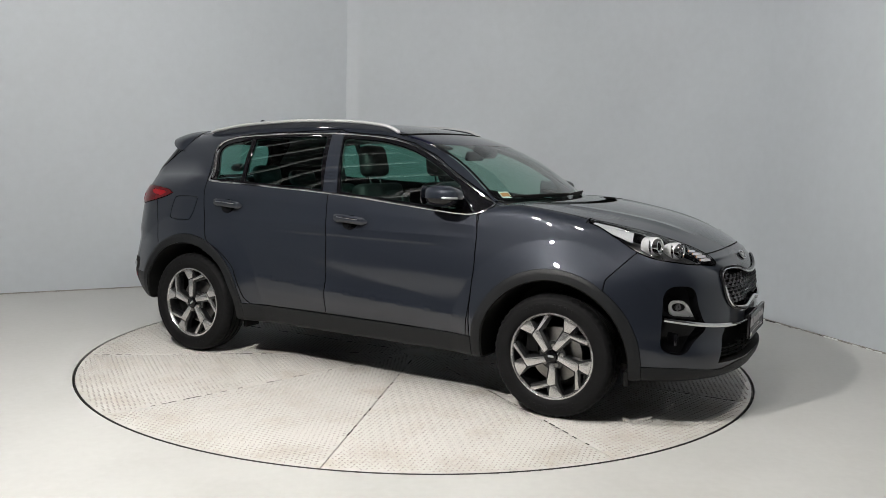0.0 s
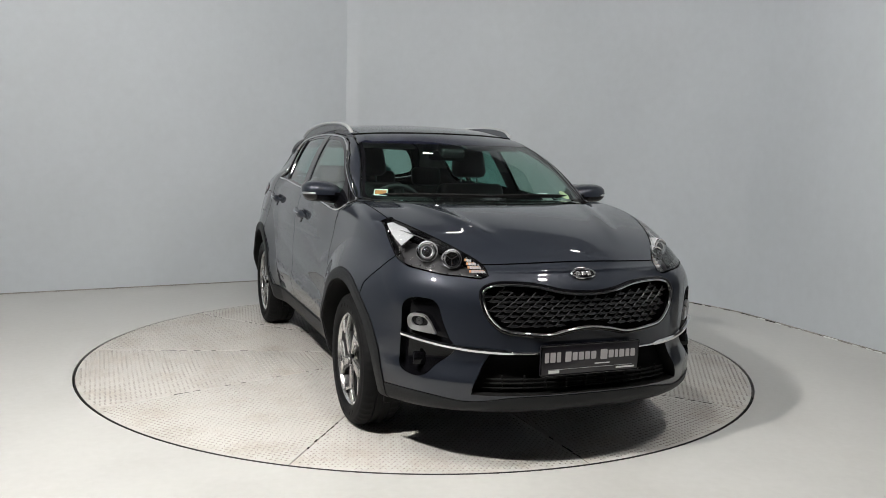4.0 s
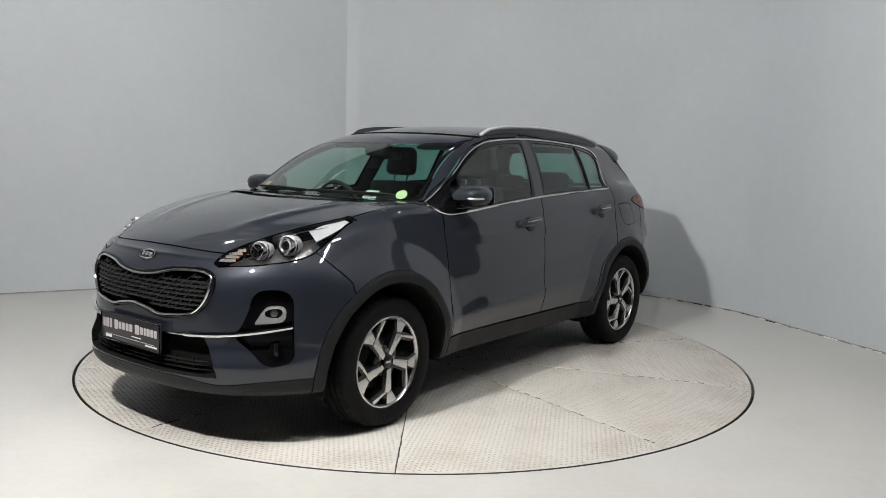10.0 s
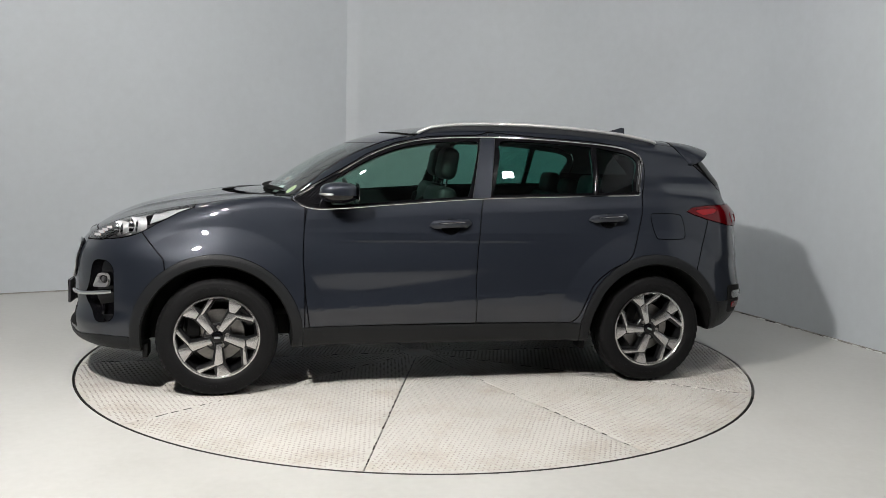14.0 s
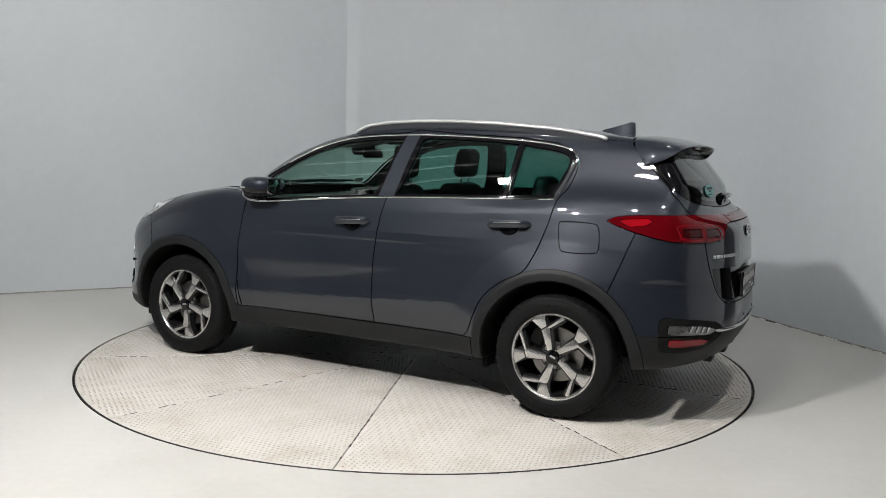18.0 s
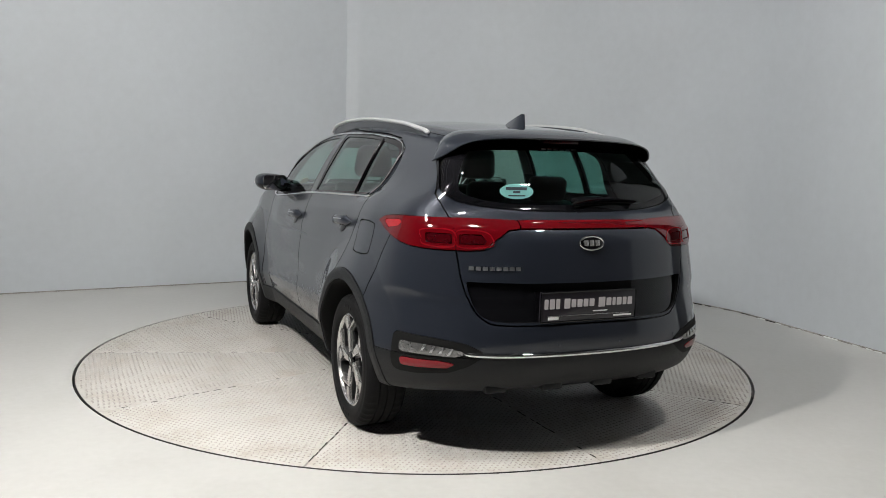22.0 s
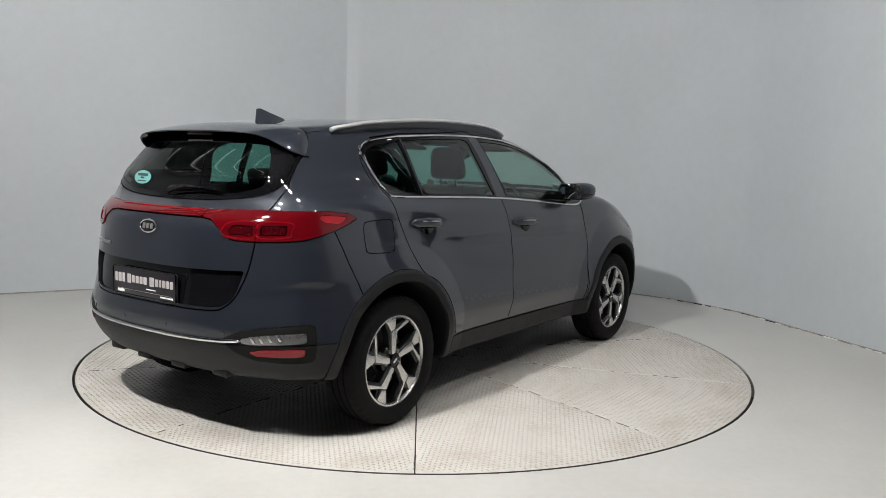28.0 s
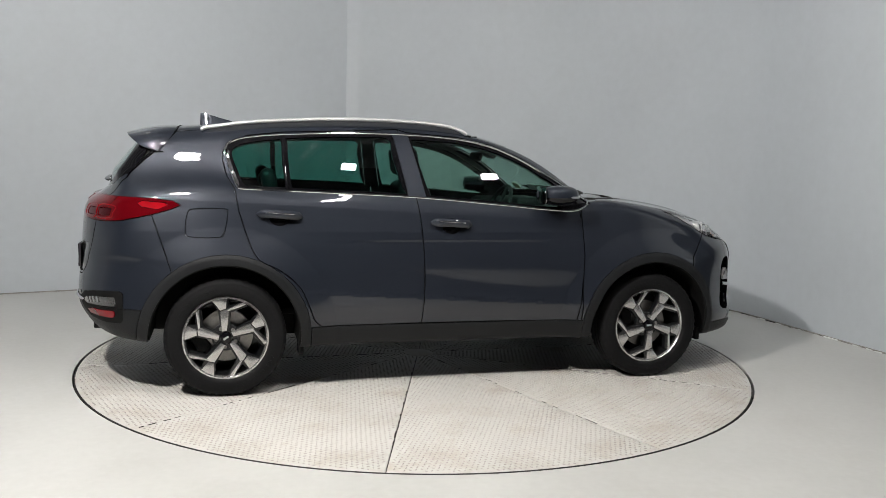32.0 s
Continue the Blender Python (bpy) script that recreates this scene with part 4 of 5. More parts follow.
def emit(name, key, mat, parent, label="", lift=0.0, rim=0.012, side=0, shift=None, walls=False):
    """A panel as a mesh. side: 1 left, -1 right, 0 both halves welded along the middle."""
    T = K.sets[key]
    used, inv = np.unique(T, return_inverse=True)
    P, F = K.V[used], inv.reshape(-1, 3)
    P = to_skin(P, 1) if key not in ("well_front", "well_rear") else P
    P[np.abs(K.V[used][:, 1]) < 1e-6, 1] = 0
    N = unit(slope(P))
    N[P[:, 1] == 0, 1] = 0
    P = P + N * lift
    if shift is not None:
        P = shift(P, N)
        N = np.zeros_like(N)
    if side == 0:
        mid = P[:, 1] == 0
        k = np.arange(len(P))
        other = np.where(mid, k, len(P) + np.cumsum(~mid) - 1)
        P2, N2 = P[~mid] * (1, -1, 1), N[~mid] * (1, -1, 1)
        F = np.concatenate([F, other[F][:, ::-1]])
        P, N = np.concatenate([P, P2]), np.concatenate([N, N2])
    elif side < 0:
        P, N, F = P * (1, -1, 1), N * (1, -1, 1), F[:, ::-1]
    faces = [] if walls else F.tolist()
    if rim:
        E = np.concatenate([F[:, [0, 1]], F[:, [1, 2]], F[:, [2, 0]]])
        keyed = np.sort(E, 1)
        _, first, count = np.unique(keyed[:, 0] * 10000000 + keyed[:, 1], return_index=True, return_counts=True)
        E = E[first[count == 1]]
        b = np.unique(E)
        n = len(P)
        pos = np.full(n, -1)
        pos[b] = np.arange(len(b))
        G = unit(slope(P[b]))
        P = np.concatenate([P, P[b], P[b] - G * rim])
        N = np.concatenate([N, np.zeros((2 * len(b), 3))])
        faces += [(n + pos[v], n + pos[u], n + len(b) + pos[u], n + len(b) + pos[v]) for u, v in E]
    me = mesh_from(name, P, faces, [mat, M["black_and_shade"]] if key in SHADED_RIMS else mat, N if shift is None else None)
    if key in SHADED_RIMS:
        me.polygons.foreach_set("material_index", [0] * len(F) + [1] * (len(faces) - len(F)))
    return part_mesh(name, me, parent, label)


paint, clad, gloss, black = M["paint"], M["clad"], M["gloss"], M["black"]
shell = emit("body_shell", "shell", paint, car, "dark blue-grey painted body sides and pillars")
roof = emit("roof", "roof", paint, car)
hood = emit("hood", "hood", paint, car, "smooth hood with two soft creases")
bumper = emit("front_bumper", "bumper_front", paint, car, rim=0.02)
lip = emit("lower_lip", "lip_front", clad, bumper, "black plastic lower lip", lift=0.004)
rbumper = emit("rear_bumper", "bumper_rear", paint, car)
emit("lower_apron", "lip_rear", clad, rbumper, "black plastic lower apron", lift=0.004)
gate = emit("tailgate", "tailgate", paint, car, rim=0.044)
for s in (1, -1):
    emit("spoiler_blade", "blade", gloss, gate, "gloss black side blade beside the rear window", lift=0.003, rim=0.01, side=s)
# body-coloured recess, made black here to hold its shade and dark reflection
emit("plate_recess", "recess", gloss, gate, "recess for the plate, its shade put in as gloss black", rim=0, shift=lambda P, N: P + np.array([1, 0, 0]) * (0.010 + 0.012 * np.clip((P[:, 2] - 0.67) / 0.18, 0, 1))[:, None])
for s in (1, -1):
    emit("cowl", "cowl", black, car, "black plastic cowl below the windscreen", rim=0, side=s)
emit("screen_border", "windscreen", gloss, car, "black printed screen border", lift=-0.003, rim=0)
emit("sun_band", "sun_band", M["sunband"], car, "dark blue band along the top of the windscreen", lift=-0.003, rim=0)
screen = emit("windscreen", "screen_pane", clear("windscreen glass", (0.66, 0.82, 0.77)), car, "clear windscreen with a dark top band", lift=-0.004, rim=0)
emit("window_border", "rear_window", gloss, gate, "gloss black printed window border", lift=-0.002, rim=0)
rear_glass = emit("rear_window", "rear_pane", clear("rear window glass", (0.48, 0.68, 0.63)), gate, "tinted rear window", lift=-0.003, rim=0)
emit("light_bar", "light_bar", M["red"], gate, "red light bar across the tailgate", lift=0.008, rim=0.02)
bar = [o for o in gate.children if o.name.startswith("light_bar")][0]
part("guide_line", bm_sweep(on_front([(0.335 - 0.67 * k / 24, 1.117) for k in range(25)], 0.009, back=True), 0.003, 0.0045, sides=8), M["red_mid"], bar, "brighter red guide line")
grille = emit("grille", "grille", M["black"], car, "black diamond mesh grille in a chrome frame", lift=-0.055, rim=0)
intake = emit("lower_intake", "intake", M["black_and_shade"], bumper, "black lower air intake", lift=-0.06, rim=0)
headlights, doors = {}, {}
emit("frame_wall", "grille", gloss, grille, lift=0.0, rim=0.055, walls=True)
emit("intake_wall", "intake", black, intake, lift=0.0, rim=0.06, walls=True)
for s in (1, -1):
    emit("front_fender", "fender", paint, car, side=s)
    emit("arch_trim", "arch_front", clad, car, "black plastic wheel arch trim", lift=0.006, rim=0.02, side=s)
    emit("arch_trim", "arch_rear", clad, car, "black plastic wheel arch trim", lift=0.006, rim=0.02, side=s)
    emit("arch_liner", "well_front", black, car, rim=0, side=s)
    emit("arch_liner", "well_rear", black, car, rim=0, side=s)
    emit("sill_trim", "sill", clad, car, "black plastic sill trim", lift=0.008, rim=0.02, side=s)
    for nm in ("front", "rear"):
        d = doors[nm, s] = emit(nm + "_door", "door_" + nm, paint, car, side=s)
        emit("window_pane", "pane_" + nm, M["glass"] if nm == "front" else M["privacy"], d, "tinted side window", lift=-0.005, rim=0, side=s)
    emit("quarter_pane", "pane_quarter", M["privacy"], doors["rear", s], "tinted quarter window", lift=-0.005, rim=0, side=s)
    emit("window_surround", "surround", gloss, car, "gloss black window surround", lift=-0.001, rim=0.010, side=s)
    emit("door_pillar", "pillar", paint, car, "dark grey centre pillar cover", lift=0.001, rim=0.01, side=s)
    emit("fuel_flap", "fuel_flap", paint, shell, side=s) if s > 0 else emit("side_cover", "fuel_flap", paint, shell, side=s)
    emit("pillar_backing", "backing", black, car, "black inner pillar panel", lift=-0.014, rim=0, side=s)
    tl = emit("tail_light", "tail_light", M["red"], car, "wrap-around red tail light", lift=0.006, rim=0.02, side=s)
    emit("lamp_cell", "tail_inner", M["red_dark"], tl, "dark red lamp cell", lift=0.003, side=s)
    emit("lamp_cell", "tail_outer", M["red_dark"], tl, "dark red lamp cell", lift=0.003, side=s)
    emit("light_guide", "tail_tip", M["red_bright"], tl, "bright red light guide", lift=0.005, side=s)
    rf = emit("rear_fog_lamp", "fog_rear", black, car, "gloss black pod with clear lamp and red reflector", lift=0.003, rim=0.02, side=s)
    emit("lamp_lens", "rear_lens", M["ribbed"], rf, "clear ribbed lamp lens", lift=0.006, side=s)
    emit("reflector", "reflector", M["red_mid"], rf, "red reflector", lift=0.006, side=s)
    ff = emit("front_fog_lamp", "fog_front", gloss, car, "gloss black pod with a small fog lamp", lift=-0.035, rim=0, side=s)
    emit("pod_wall", "fog_front", gloss, ff, lift=0.001, rim=0.037, side=s, walls=True)
    hl = headlights[s] = emit("headlight", "headlight", M["bezel"], car, "swept headlight with two round projectors", lift=-0.075, rim=0, side=s)
    emit("lamp_wall", "headlight", gloss, hl, lift=-0.001, rim=0.076, side=s, walls=True)
    emit("lens", "headlight", M["lens"], hl, "clear headlight lens", lift=0.0, rim=0, side=s)


def lining(name, keys, mat, cond, d=0.024):
    T = np.concatenate([K.sets[k] for k in keys])
    keep = cond(K.V[T].mean(1))
    T = T[keep]
    used, inv = np.unique(T, return_inverse=True)
    P = K.V[used] - unit(slope(K.V[used])) * d
    F = inv.reshape(-1, 3)
    n = len(P)
    P = np.concatenate([P, P * (1, -1, 1)])
    F = np.concatenate([F[:, ::-1], F + n])
    part_mesh(name, mesh_from(name, P, F, mat), car, "plain inner lining")


panels = ("shell", "surround", "pillar", "roof", "door_front", "door_rear", "fender", "tailgate", "bumper_front", "bumper_rear", "hood", "fuel_flap", "cowl")
lining("headlining", panels[:6] + ("tailgate",), M["lining"], lambda C: C[:, 2] > 1.30)
lining("cabin_lining", panels + ("sill", "recess", "lip_front", "lip_rear"), M["cabin"], lambda C: C[:, 2] <= 1.30)


# ---------------------------------------------------------------- details of the car
def mir(bm, s):
    """The same form on the other side of the car, for s = -1."""
    if s < 0:
        bmesh.ops.scale(bm, vec=(1, -1, 1), verts=bm.verts[:])
        bmesh.ops.reverse_faces(bm, faces=bm.faces[:])
    return bm


def facing(P, lift=0.0):
    """Pose on the skin at P: z along the outward normal, x level."""
    n = Vector(unit(slope(np.array([P])))[0])
    x = Vector((0, 0, 1)).cross(n).normalized()
    y = n.cross(x)
    m = Matrix((x, y, n)).transposed().to_4x4()
    m.translation = Vector(P) + n * lift
    return m


def bm_sheet(lines, thick=0.003):
    """A thin sheet through rows of points."""
    bm = bmesh.new()
    grid = [[bm.verts.new(p) for p in row] for row in lines]
    for a, b in zip(grid, grid[1:]):
        for k in range(len(a) - 1):
            bm.faces.new((a[k], a[k + 1], b[k + 1], b[k]))
    bmesh.ops.recalc_face_normals(bm, faces=bm.faces[:])
    bmesh.ops.solidify(bm, geom=bm.faces[:], thickness=thick)
    return bm


def loft(rows):
    bm = bmesh.new()
    g = [[bm.verts.new(p) for p in r] for r in rows]
    for a, b in zip(g, g[1:]):
        for k in range(len(a) - 1):
            bm.faces.new((a[k], a[k + 1], b[k + 1], b[k]))
    bmesh.ops.recalc_face_normals(bm, faces=bm.faces[:])
    return bm


def oval(a, b, n=28):
    return [(a * math.cos(2 * math.pi * k / n), b * math.sin(2 * math.pi * k / n)) for k in range(n)]


def rect(w, h, r=0.0):
    if not r:
        return [(-w / 2, -h / 2), (w / 2, -h / 2), (w / 2, h / 2), (-w / 2, h / 2)]
    out = []
    for cx, cy, a0 in ((w / 2 - r, -h / 2 + r, -90), (w / 2 - r, h / 2 - r, 0), (-w / 2 + r, h / 2 - r, 90), (-w / 2 + r, -h / 2 + r, 180)):
        out += [(cx + r * math.cos(radians(a0 + k * 22.5)), cy + r * math.sin(radians(a0 + k * 22.5))) for k in range(5)]
    return out


def polar(pts, turn):
    c, s = math.cos(turn), math.sin(turn)
    return [(x * c - y * s, x * s + y * c) for x, y in pts]


# wheels: outer face along +y, spokes in the x-z plane
def wheel_parts():
    """Meshes of one wheel, named by part."""
    out = []
    barrel = bm_lathe([(0.222, 0.080), (0.214, 0.060), (0.206, 0.02), (0.204, -0.10), (0.060, -0.105)], 64)
    out.append(("barrel", barrel, M["alloy_dark"], ""))
    lipp = bm_lathe([(0.222, 0.070), (0.226, 0.090), (0.232, 0.096), (0.240, 0.094), (0.2415, 0.088), (0.236, 0.070)], 72)
    out.append(("rim_lip", lipp, M["alloy"], "bright machined rim edge"))
    prof = [(0.232, -0.098), (0.250, -0.112), (0.290, -0.113), (0.318, -0.106), (0.332, -0.094), (0.3405, -0.078), (0.342, -0.060), (0.342, -0.047), (0.335, -0.045), (0.335, -0.037), (0.342, -0.035), (0.342, -0.006),
            (0.335, -0.004), (0.335, 0.004), (0.342, 0.006), (0.342, 0.035), (0.335, 0.037), (0.335, 0.045), (0.342, 0.047), (0.342, 0.060), (0.3405, 0.078), (0.332, 0.094), (0.322, 0.102), (0.316, 0.1055), (0.312, 0.1055),
            (0.300, 0.1085), (0.296, 0.1100), (0.284, 0.1105), (0.270, 0.110), (0.262, 0.1095), (0.258, 0.1085), (0.250, 0.106), (0.243, 0.099), (0.237, 0.086)]
    tyre = bm_lathe(prof, 144)
    for v in tyre.verts:
        r, k = math.hypot(v.co.x, v.co.z), round(math.atan2(v.co.z, v.co.x) / (2 * math.pi) * 144)
        if r > 0.325 and abs(v.co.y) > 0.055 and k % 3 == 0:
            v.co.x, v.co.z = v.co.x * (1 - 0.006 / r), v.co.z * (1 - 0.006 / r)
    bars = []
    for a0 in (60, 240):
        for k in range(9):
            a = radians(a0 + 6.5 * k)
            if k not in (4,):
                bars.append(bm_box(0.018, 0.003, 0.016, 0.001, m=Matrix.Translation((0.283 * math.cos(a), 0.1105, 0.283 * math.sin(a))) @ pose(0, 0, 0, 0, -math.degrees(a) + 90, 0)))
    out.append(("sidewall_marks", bm_join(*bars), M["rubber"], "raised plain marks on the tyre wall"))
    out.append(("tyre", tyre, M["rubber"], "black tyre with worn tread blocks"))
    face = pose(0, 0, 0, 90, 0, 180)      # outline x-y to the wheel's face, front along +y
    arm = [(0.040, -0.010), (0.090, -0.020), (0.154, -0.0345), (0.164, -0.016), (0.153, 0.0154), (0.095, 0.018), (0.038, 0.0185)]
    block = [(0.169, -0.018), (0.160, 0.015), (0.200, 0.040), (0.222, 0.054), (0.229, 0.015), (0.223, -0.028)]
    strip = [(0.152, -0.034), (0.160, -0.018), (0.192, -0.110), (0.195, -0.122), (0.176, -0.131)]
    back = [(0.03, -0.018), (0.140, -0.044), (0.164, -0.136), (0.202, -0.116), (0.178, -0.040), (0.226, -0.034), (0.227, 0.060), (0.16, 0.028), (0.03, 0.024)]
    for k in range(5):
        a = 2 * math.pi * k / 5 - math.pi / 2 + radians(6)
        lift = face @ Matrix.Translation((0, 0, 0.074))
        sp = bm_join(bm_plate(polar(arm, a), 0.016, 0.003, lift), bm_plate(polar(block, a), 0.016, 0.003, lift), bm_plate(polar(strip, a), 0.016, 0.003, lift))
        out.append(("spoke", sp, M["alloy"], "machined silver spoke face"))
        out.append(("spoke_web", bm_plate(polar(back, a), 0.040, 0.004, face @ Matrix.Translation((0, 0, 0.036))), M["alloy_dark"], "dark grey spoke side"))
        lug = bm_lathe([(0.001, 0.084), (0.010, 0.084), (0.0115, 0.081), (0.0115, 0.060)], 6)
        b = a + math.pi / 5
        bmesh.ops.translate(lug, verts=lug.verts[:], vec=(0.057 * math.cos(b), -0.004, 0.057 * math.sin(b)))
        out.append(("wheel_nut", lug, M["steel"], ""))
    out.append(("hub_face", bm_lathe([(0.040, 0.070), (0.074, 0.068), (0.080, 0.062), (0.080, 0.030)], 40), M["alloy_dark"], ""))
    out.append(("hub_cap", bm_lathe([(0.001, 0.0915), (0.026, 0.0905), (0.031, 0.088), (0.032, 0.070)], 36), M["gloss"], "black hub cap with a pale mark"))
    out.append(("cap_mark", bm_plate(rect(0.034, 0.011, 0.003), 0.0012, 0, pose(0, 0.0912, 0, 90, 0, 180)), M["satin"], ""))
    out.append(("brake_disc", bm_lathe([(0.070, 0.012), (0.150, 0.012), (0.152, 0.008), (0.152, -0.010), (0.07, -0.012)], 56), M["steel"], "grey steel brake disc"))
    cal = bm_box(0.075, 0.07, 0.13, 0.012, (0.135, 0.0, 0.06))
    out.append(("brake_caliper", cal, M["black"], ""))
    return out


stock = []
for nm, bm, mat, lab in wheel_parts():
    ob = part(nm, bm, mat, None, lab, angle=40)
    stock.append((nm, ob.data, lab))
    bpy.data.objects.remove(ob)
for x, s, spin in ((AX, 1, 0), (-AX, 1, -21), (AX, -1, 0), (-AX, -1, 36)):
    hub = part_mesh("wheel", stock[0][1], car, "five-spoke two-tone alloy wheel with black tyre")
    hub.matrix_basis = pose(x, s * 0.797, AZ, 0, 0, 0 if s > 0 else 180) @ pose(0, 0, 0, 0, spin, 0)
    for nm, me, lab in stock[1:]:
        ob = part_mesh(nm, me, hub, lab)
        if nm == "sidewall_marks":
            tagged(ob, lab, kind="stuff")

# window trims, mirrors, handles, rails
for s in (1, -1):
    line = on_side(smooth_line(DLO, 5, True), 0.003)
    part("window_trim", mir(bm_sweep(line, 0.0065, 0.0065, True, 8), s), M["chrome"], car, "thin chrome line round the side windows")
    wedge = on_side(smooth_line([(-1.318, 1.405), (-1.316, 1.355), (-1.288, 1.272), (-1.260, 1.204)], 4), 0.001)
    part("trim_wedge", mir(bm_sweep(wedge, 0.005, 0.009, sides=8, up=(1, 0, 0)), s), M["chrome"], car, "broad chrome trim behind the quarter window")
    div = on_side([(-1.000, 1.492), (-1.000, 1.40), (-0.993, 1.30), (-0.980, 1.19)], 0.001)
    part("window_bar", mir(bm_sweep(div, 0.010, 0.006, sides=8, taper=False), s), gloss, doors["rear", s], "gloss black divider bar")
    # mirror: painted shell over a black base, on a short arm
    bm = bmesh.new()
    bmesh.ops.create_uvsphere(bm, u_segments=28, v_segments=18, radius=1)
    for v in bm.verts:
        x, y, z = v.co
        sg = lambda q, p: math.copysign(abs(q) ** p, q)
        v.co = Vector((max(sg(x, 0.8) * 0.116, -0.100) + 0.02 * y, sg(y, 0.78) * 0.118, sg(z, 0.80) * 0.061 * (1 + 0.12 * y) + 0.006 * y))
    top = bm.copy()
    bmesh.ops.delete(top, geom=[f for f in top.faces if f.calc_center_median().z < -0.010], context="FACES")
    bmesh.ops.delete(bm, geom=[f for f in bm.faces if f.calc_center_median().z >= -0.010], context="FACES")
    for b in (top, bm):
        bmesh.ops.translate(b, verts=b.verts[:], vec=(0.650, 0.892, 1.180))
    mirror = part("door_mirror", mir(top, s), paint, car, "door mirror in body colour with black base")
    part("mirror_base", mir(bm, s), gloss, mirror)
    arm = bm_sweep([(0.70, 0.76, 1.120), (0.690, 0.80, 1.122), (0.675, 0.85, 1.128), (0.665, 0.89, 1.135)], 0.040, 0.014, sides=12, taper=False)
    part("mirror_arm", mir(arm, s), gloss, mirror)
    g = bm_plate(rect(0.17, 0.105, 0.03), 0.003, 0.001, Matrix.Translation((0.548, 0.892, 1.182)) @ pose(0, 0, 0, 90, 0, -90))
    part("mirror_glass", mir(g, s), M["chrome"], mirror, "mirror glass")
    ind = bm_sweep([(0.652 + 0.118 * math.cos(radians(a)) ** 0.8 + 0.018 * math.sin(radians(a)), 0.892 + 0.119 * math.sin(radians(a)) ** 0.78, 1.174) for a in range(22, 83, 6)], 0.005, 0.006, sides=8)
    part("side_indicator", mir(ind, s), M["satin"], mirror, "slim silver side indicator")
    # handles
    for nm, x0, x1, z0, z1 in (("front", 0.112, -0.145, 0.990, 1.003), ("rear", -0.905, -1.165, 1.032, 1.045)):
        q = np.linspace(0, 1, 11)
        base = on_side([(x0 + (x1 - x0) * t, z0 + (z1 - z0) * t) for t in q], 0.0)
        lift = np.array([0.004, 0.022, 0.032, 0.036, 0.038, 0.038, 0.038, 0.036, 0.032, 0.020, 0.004])
        pts = base + unit(slope(base)) * lift[:, None]
        h = part("door_handle", mir(bm_sweep(pts, 0.014, 0.025, sides=14), s), paint, doors[nm, s], "body-coloured handle with a chrome strip")
        top = pts + np.array([0, 0.008, 0.006])
        part("handle_strip", mir(bm_sweep(top[1:-1], 0.006, 0.007, sides=8), s), M["chrome"], h, "chrome strip")
        # flat dark disc on the skin, its colour standing for a shaded hollow
        c = on_side([((x0 + x1) / 2, (z0 + z1) / 2 - 0.012)])[0]
        cup = bm_plate(oval(0.058, 0.047), 0.002, 0.001, facing(c, 0.0012))
        part("handle_cup", mir(cup, s), gloss, h, "flat dark disc for the shaded hollow behind the handle")
    # roof rail
    rl = smooth_line([(0.150, 0.575, 1.540), (0.095, 0.578, 1.570), (0.02, 0.580, 1.592), (-0.18, 0.582, 1.613), (-0.514, 0.580, 1.620), (-0.82, 0.575, 1.610), (-1.174, 0.560, 1.583), (-1.377, 0.548, 1.551), (-1.44, 0.543, 1.538), (-1.478, 0.540, 1.522)], 5)
    rl = rl - np.array([0, 0, 0.007]) * np.sin(np.linspace(0, math.pi, len(rl)))[:, None]
    rail = part("roof_rail", mir(bm_sweep(rl, 0.014, 0.011, sides=12), s), M["rail"], car, "silver aluminium roof rail")
    low = to_skin(rl[1:-1] - np.array([0, 0.004, 0.030]), 6)
    part("rail_base", mir(bm_sheet([rl[1:-1] - np.array([0, 0, 0.006]), low], 0.014), s), paint, rail, "body-coloured filler under the rail")
    # air deflectors before the wheels
    for x, z in ((1.735, 0.245), (-0.905, 0.235)):
        part("air_deflector", mir(bm_box(0.03, 0.13, 0.08, 0.006, (x, 0.76, z + 0.015)), s), black, car)

# shark fin
fin = bmesh.new()
low = [(-1.275, 0.001), (-1.32, 0.018), (-1.40, 0.030), (-1.46, 0.026), (-1.495, 0.008)]
topx = [(-1.30, 0.001, 0.012), (-1.36, 0.006, 0.032), (-1.42, 0.006, 0.055), (-1.468, 0.005, 0.074), (-1.490, 0.003, 0.072)]
for s in (1, -1):
    rows = [[(x, s * w, float(top_z(x)) - 0.004) for x, w in low], [(x, s * w, float(top_z(x)) + h) for x, w, h in topx]]
    g = [[fin.verts.new(p) for p in r] for r in rows]
    for k in range(4):
        fin.faces.new((g[0][k], g[0][k + 1], g[1][k + 1], g[1][k]))
    ends = g if s > 0 else (ends, g)
fin.faces.new((ends[0][0][4], ends[0][1][4], ends[1][1][4], ends[1][0][4]))
fin.faces.new((ends[0][0][0], ends[0][1][0], ends[1][1][0], ends[1][0][0]))
for k in range(4):
    fin.faces.new((ends[0][1][k], ends[0][1][k + 1], ends[1][1][k + 1], ends[1][1][k]))
bmesh.ops.recalc_face_normals(fin, faces=fin.faces[:])
part("antenna_fin", fin, paint, car, "shark fin antenna", angle=25)

# roof spoiler: a hood over the rear window whose ends taper down the pillars
fore = [(-1.600, 0.0, 1.552), (-1.602, 0.15, 1.552), (-1.606, 0.30, 1.545), (-1.612, 0.42, 1.535), (-1.622, 0.50, 1.515), (-1.640, 0.545, 1.482), (-1.668, 0.578, 1.440), (-1.700, 0.600, 1.400)]
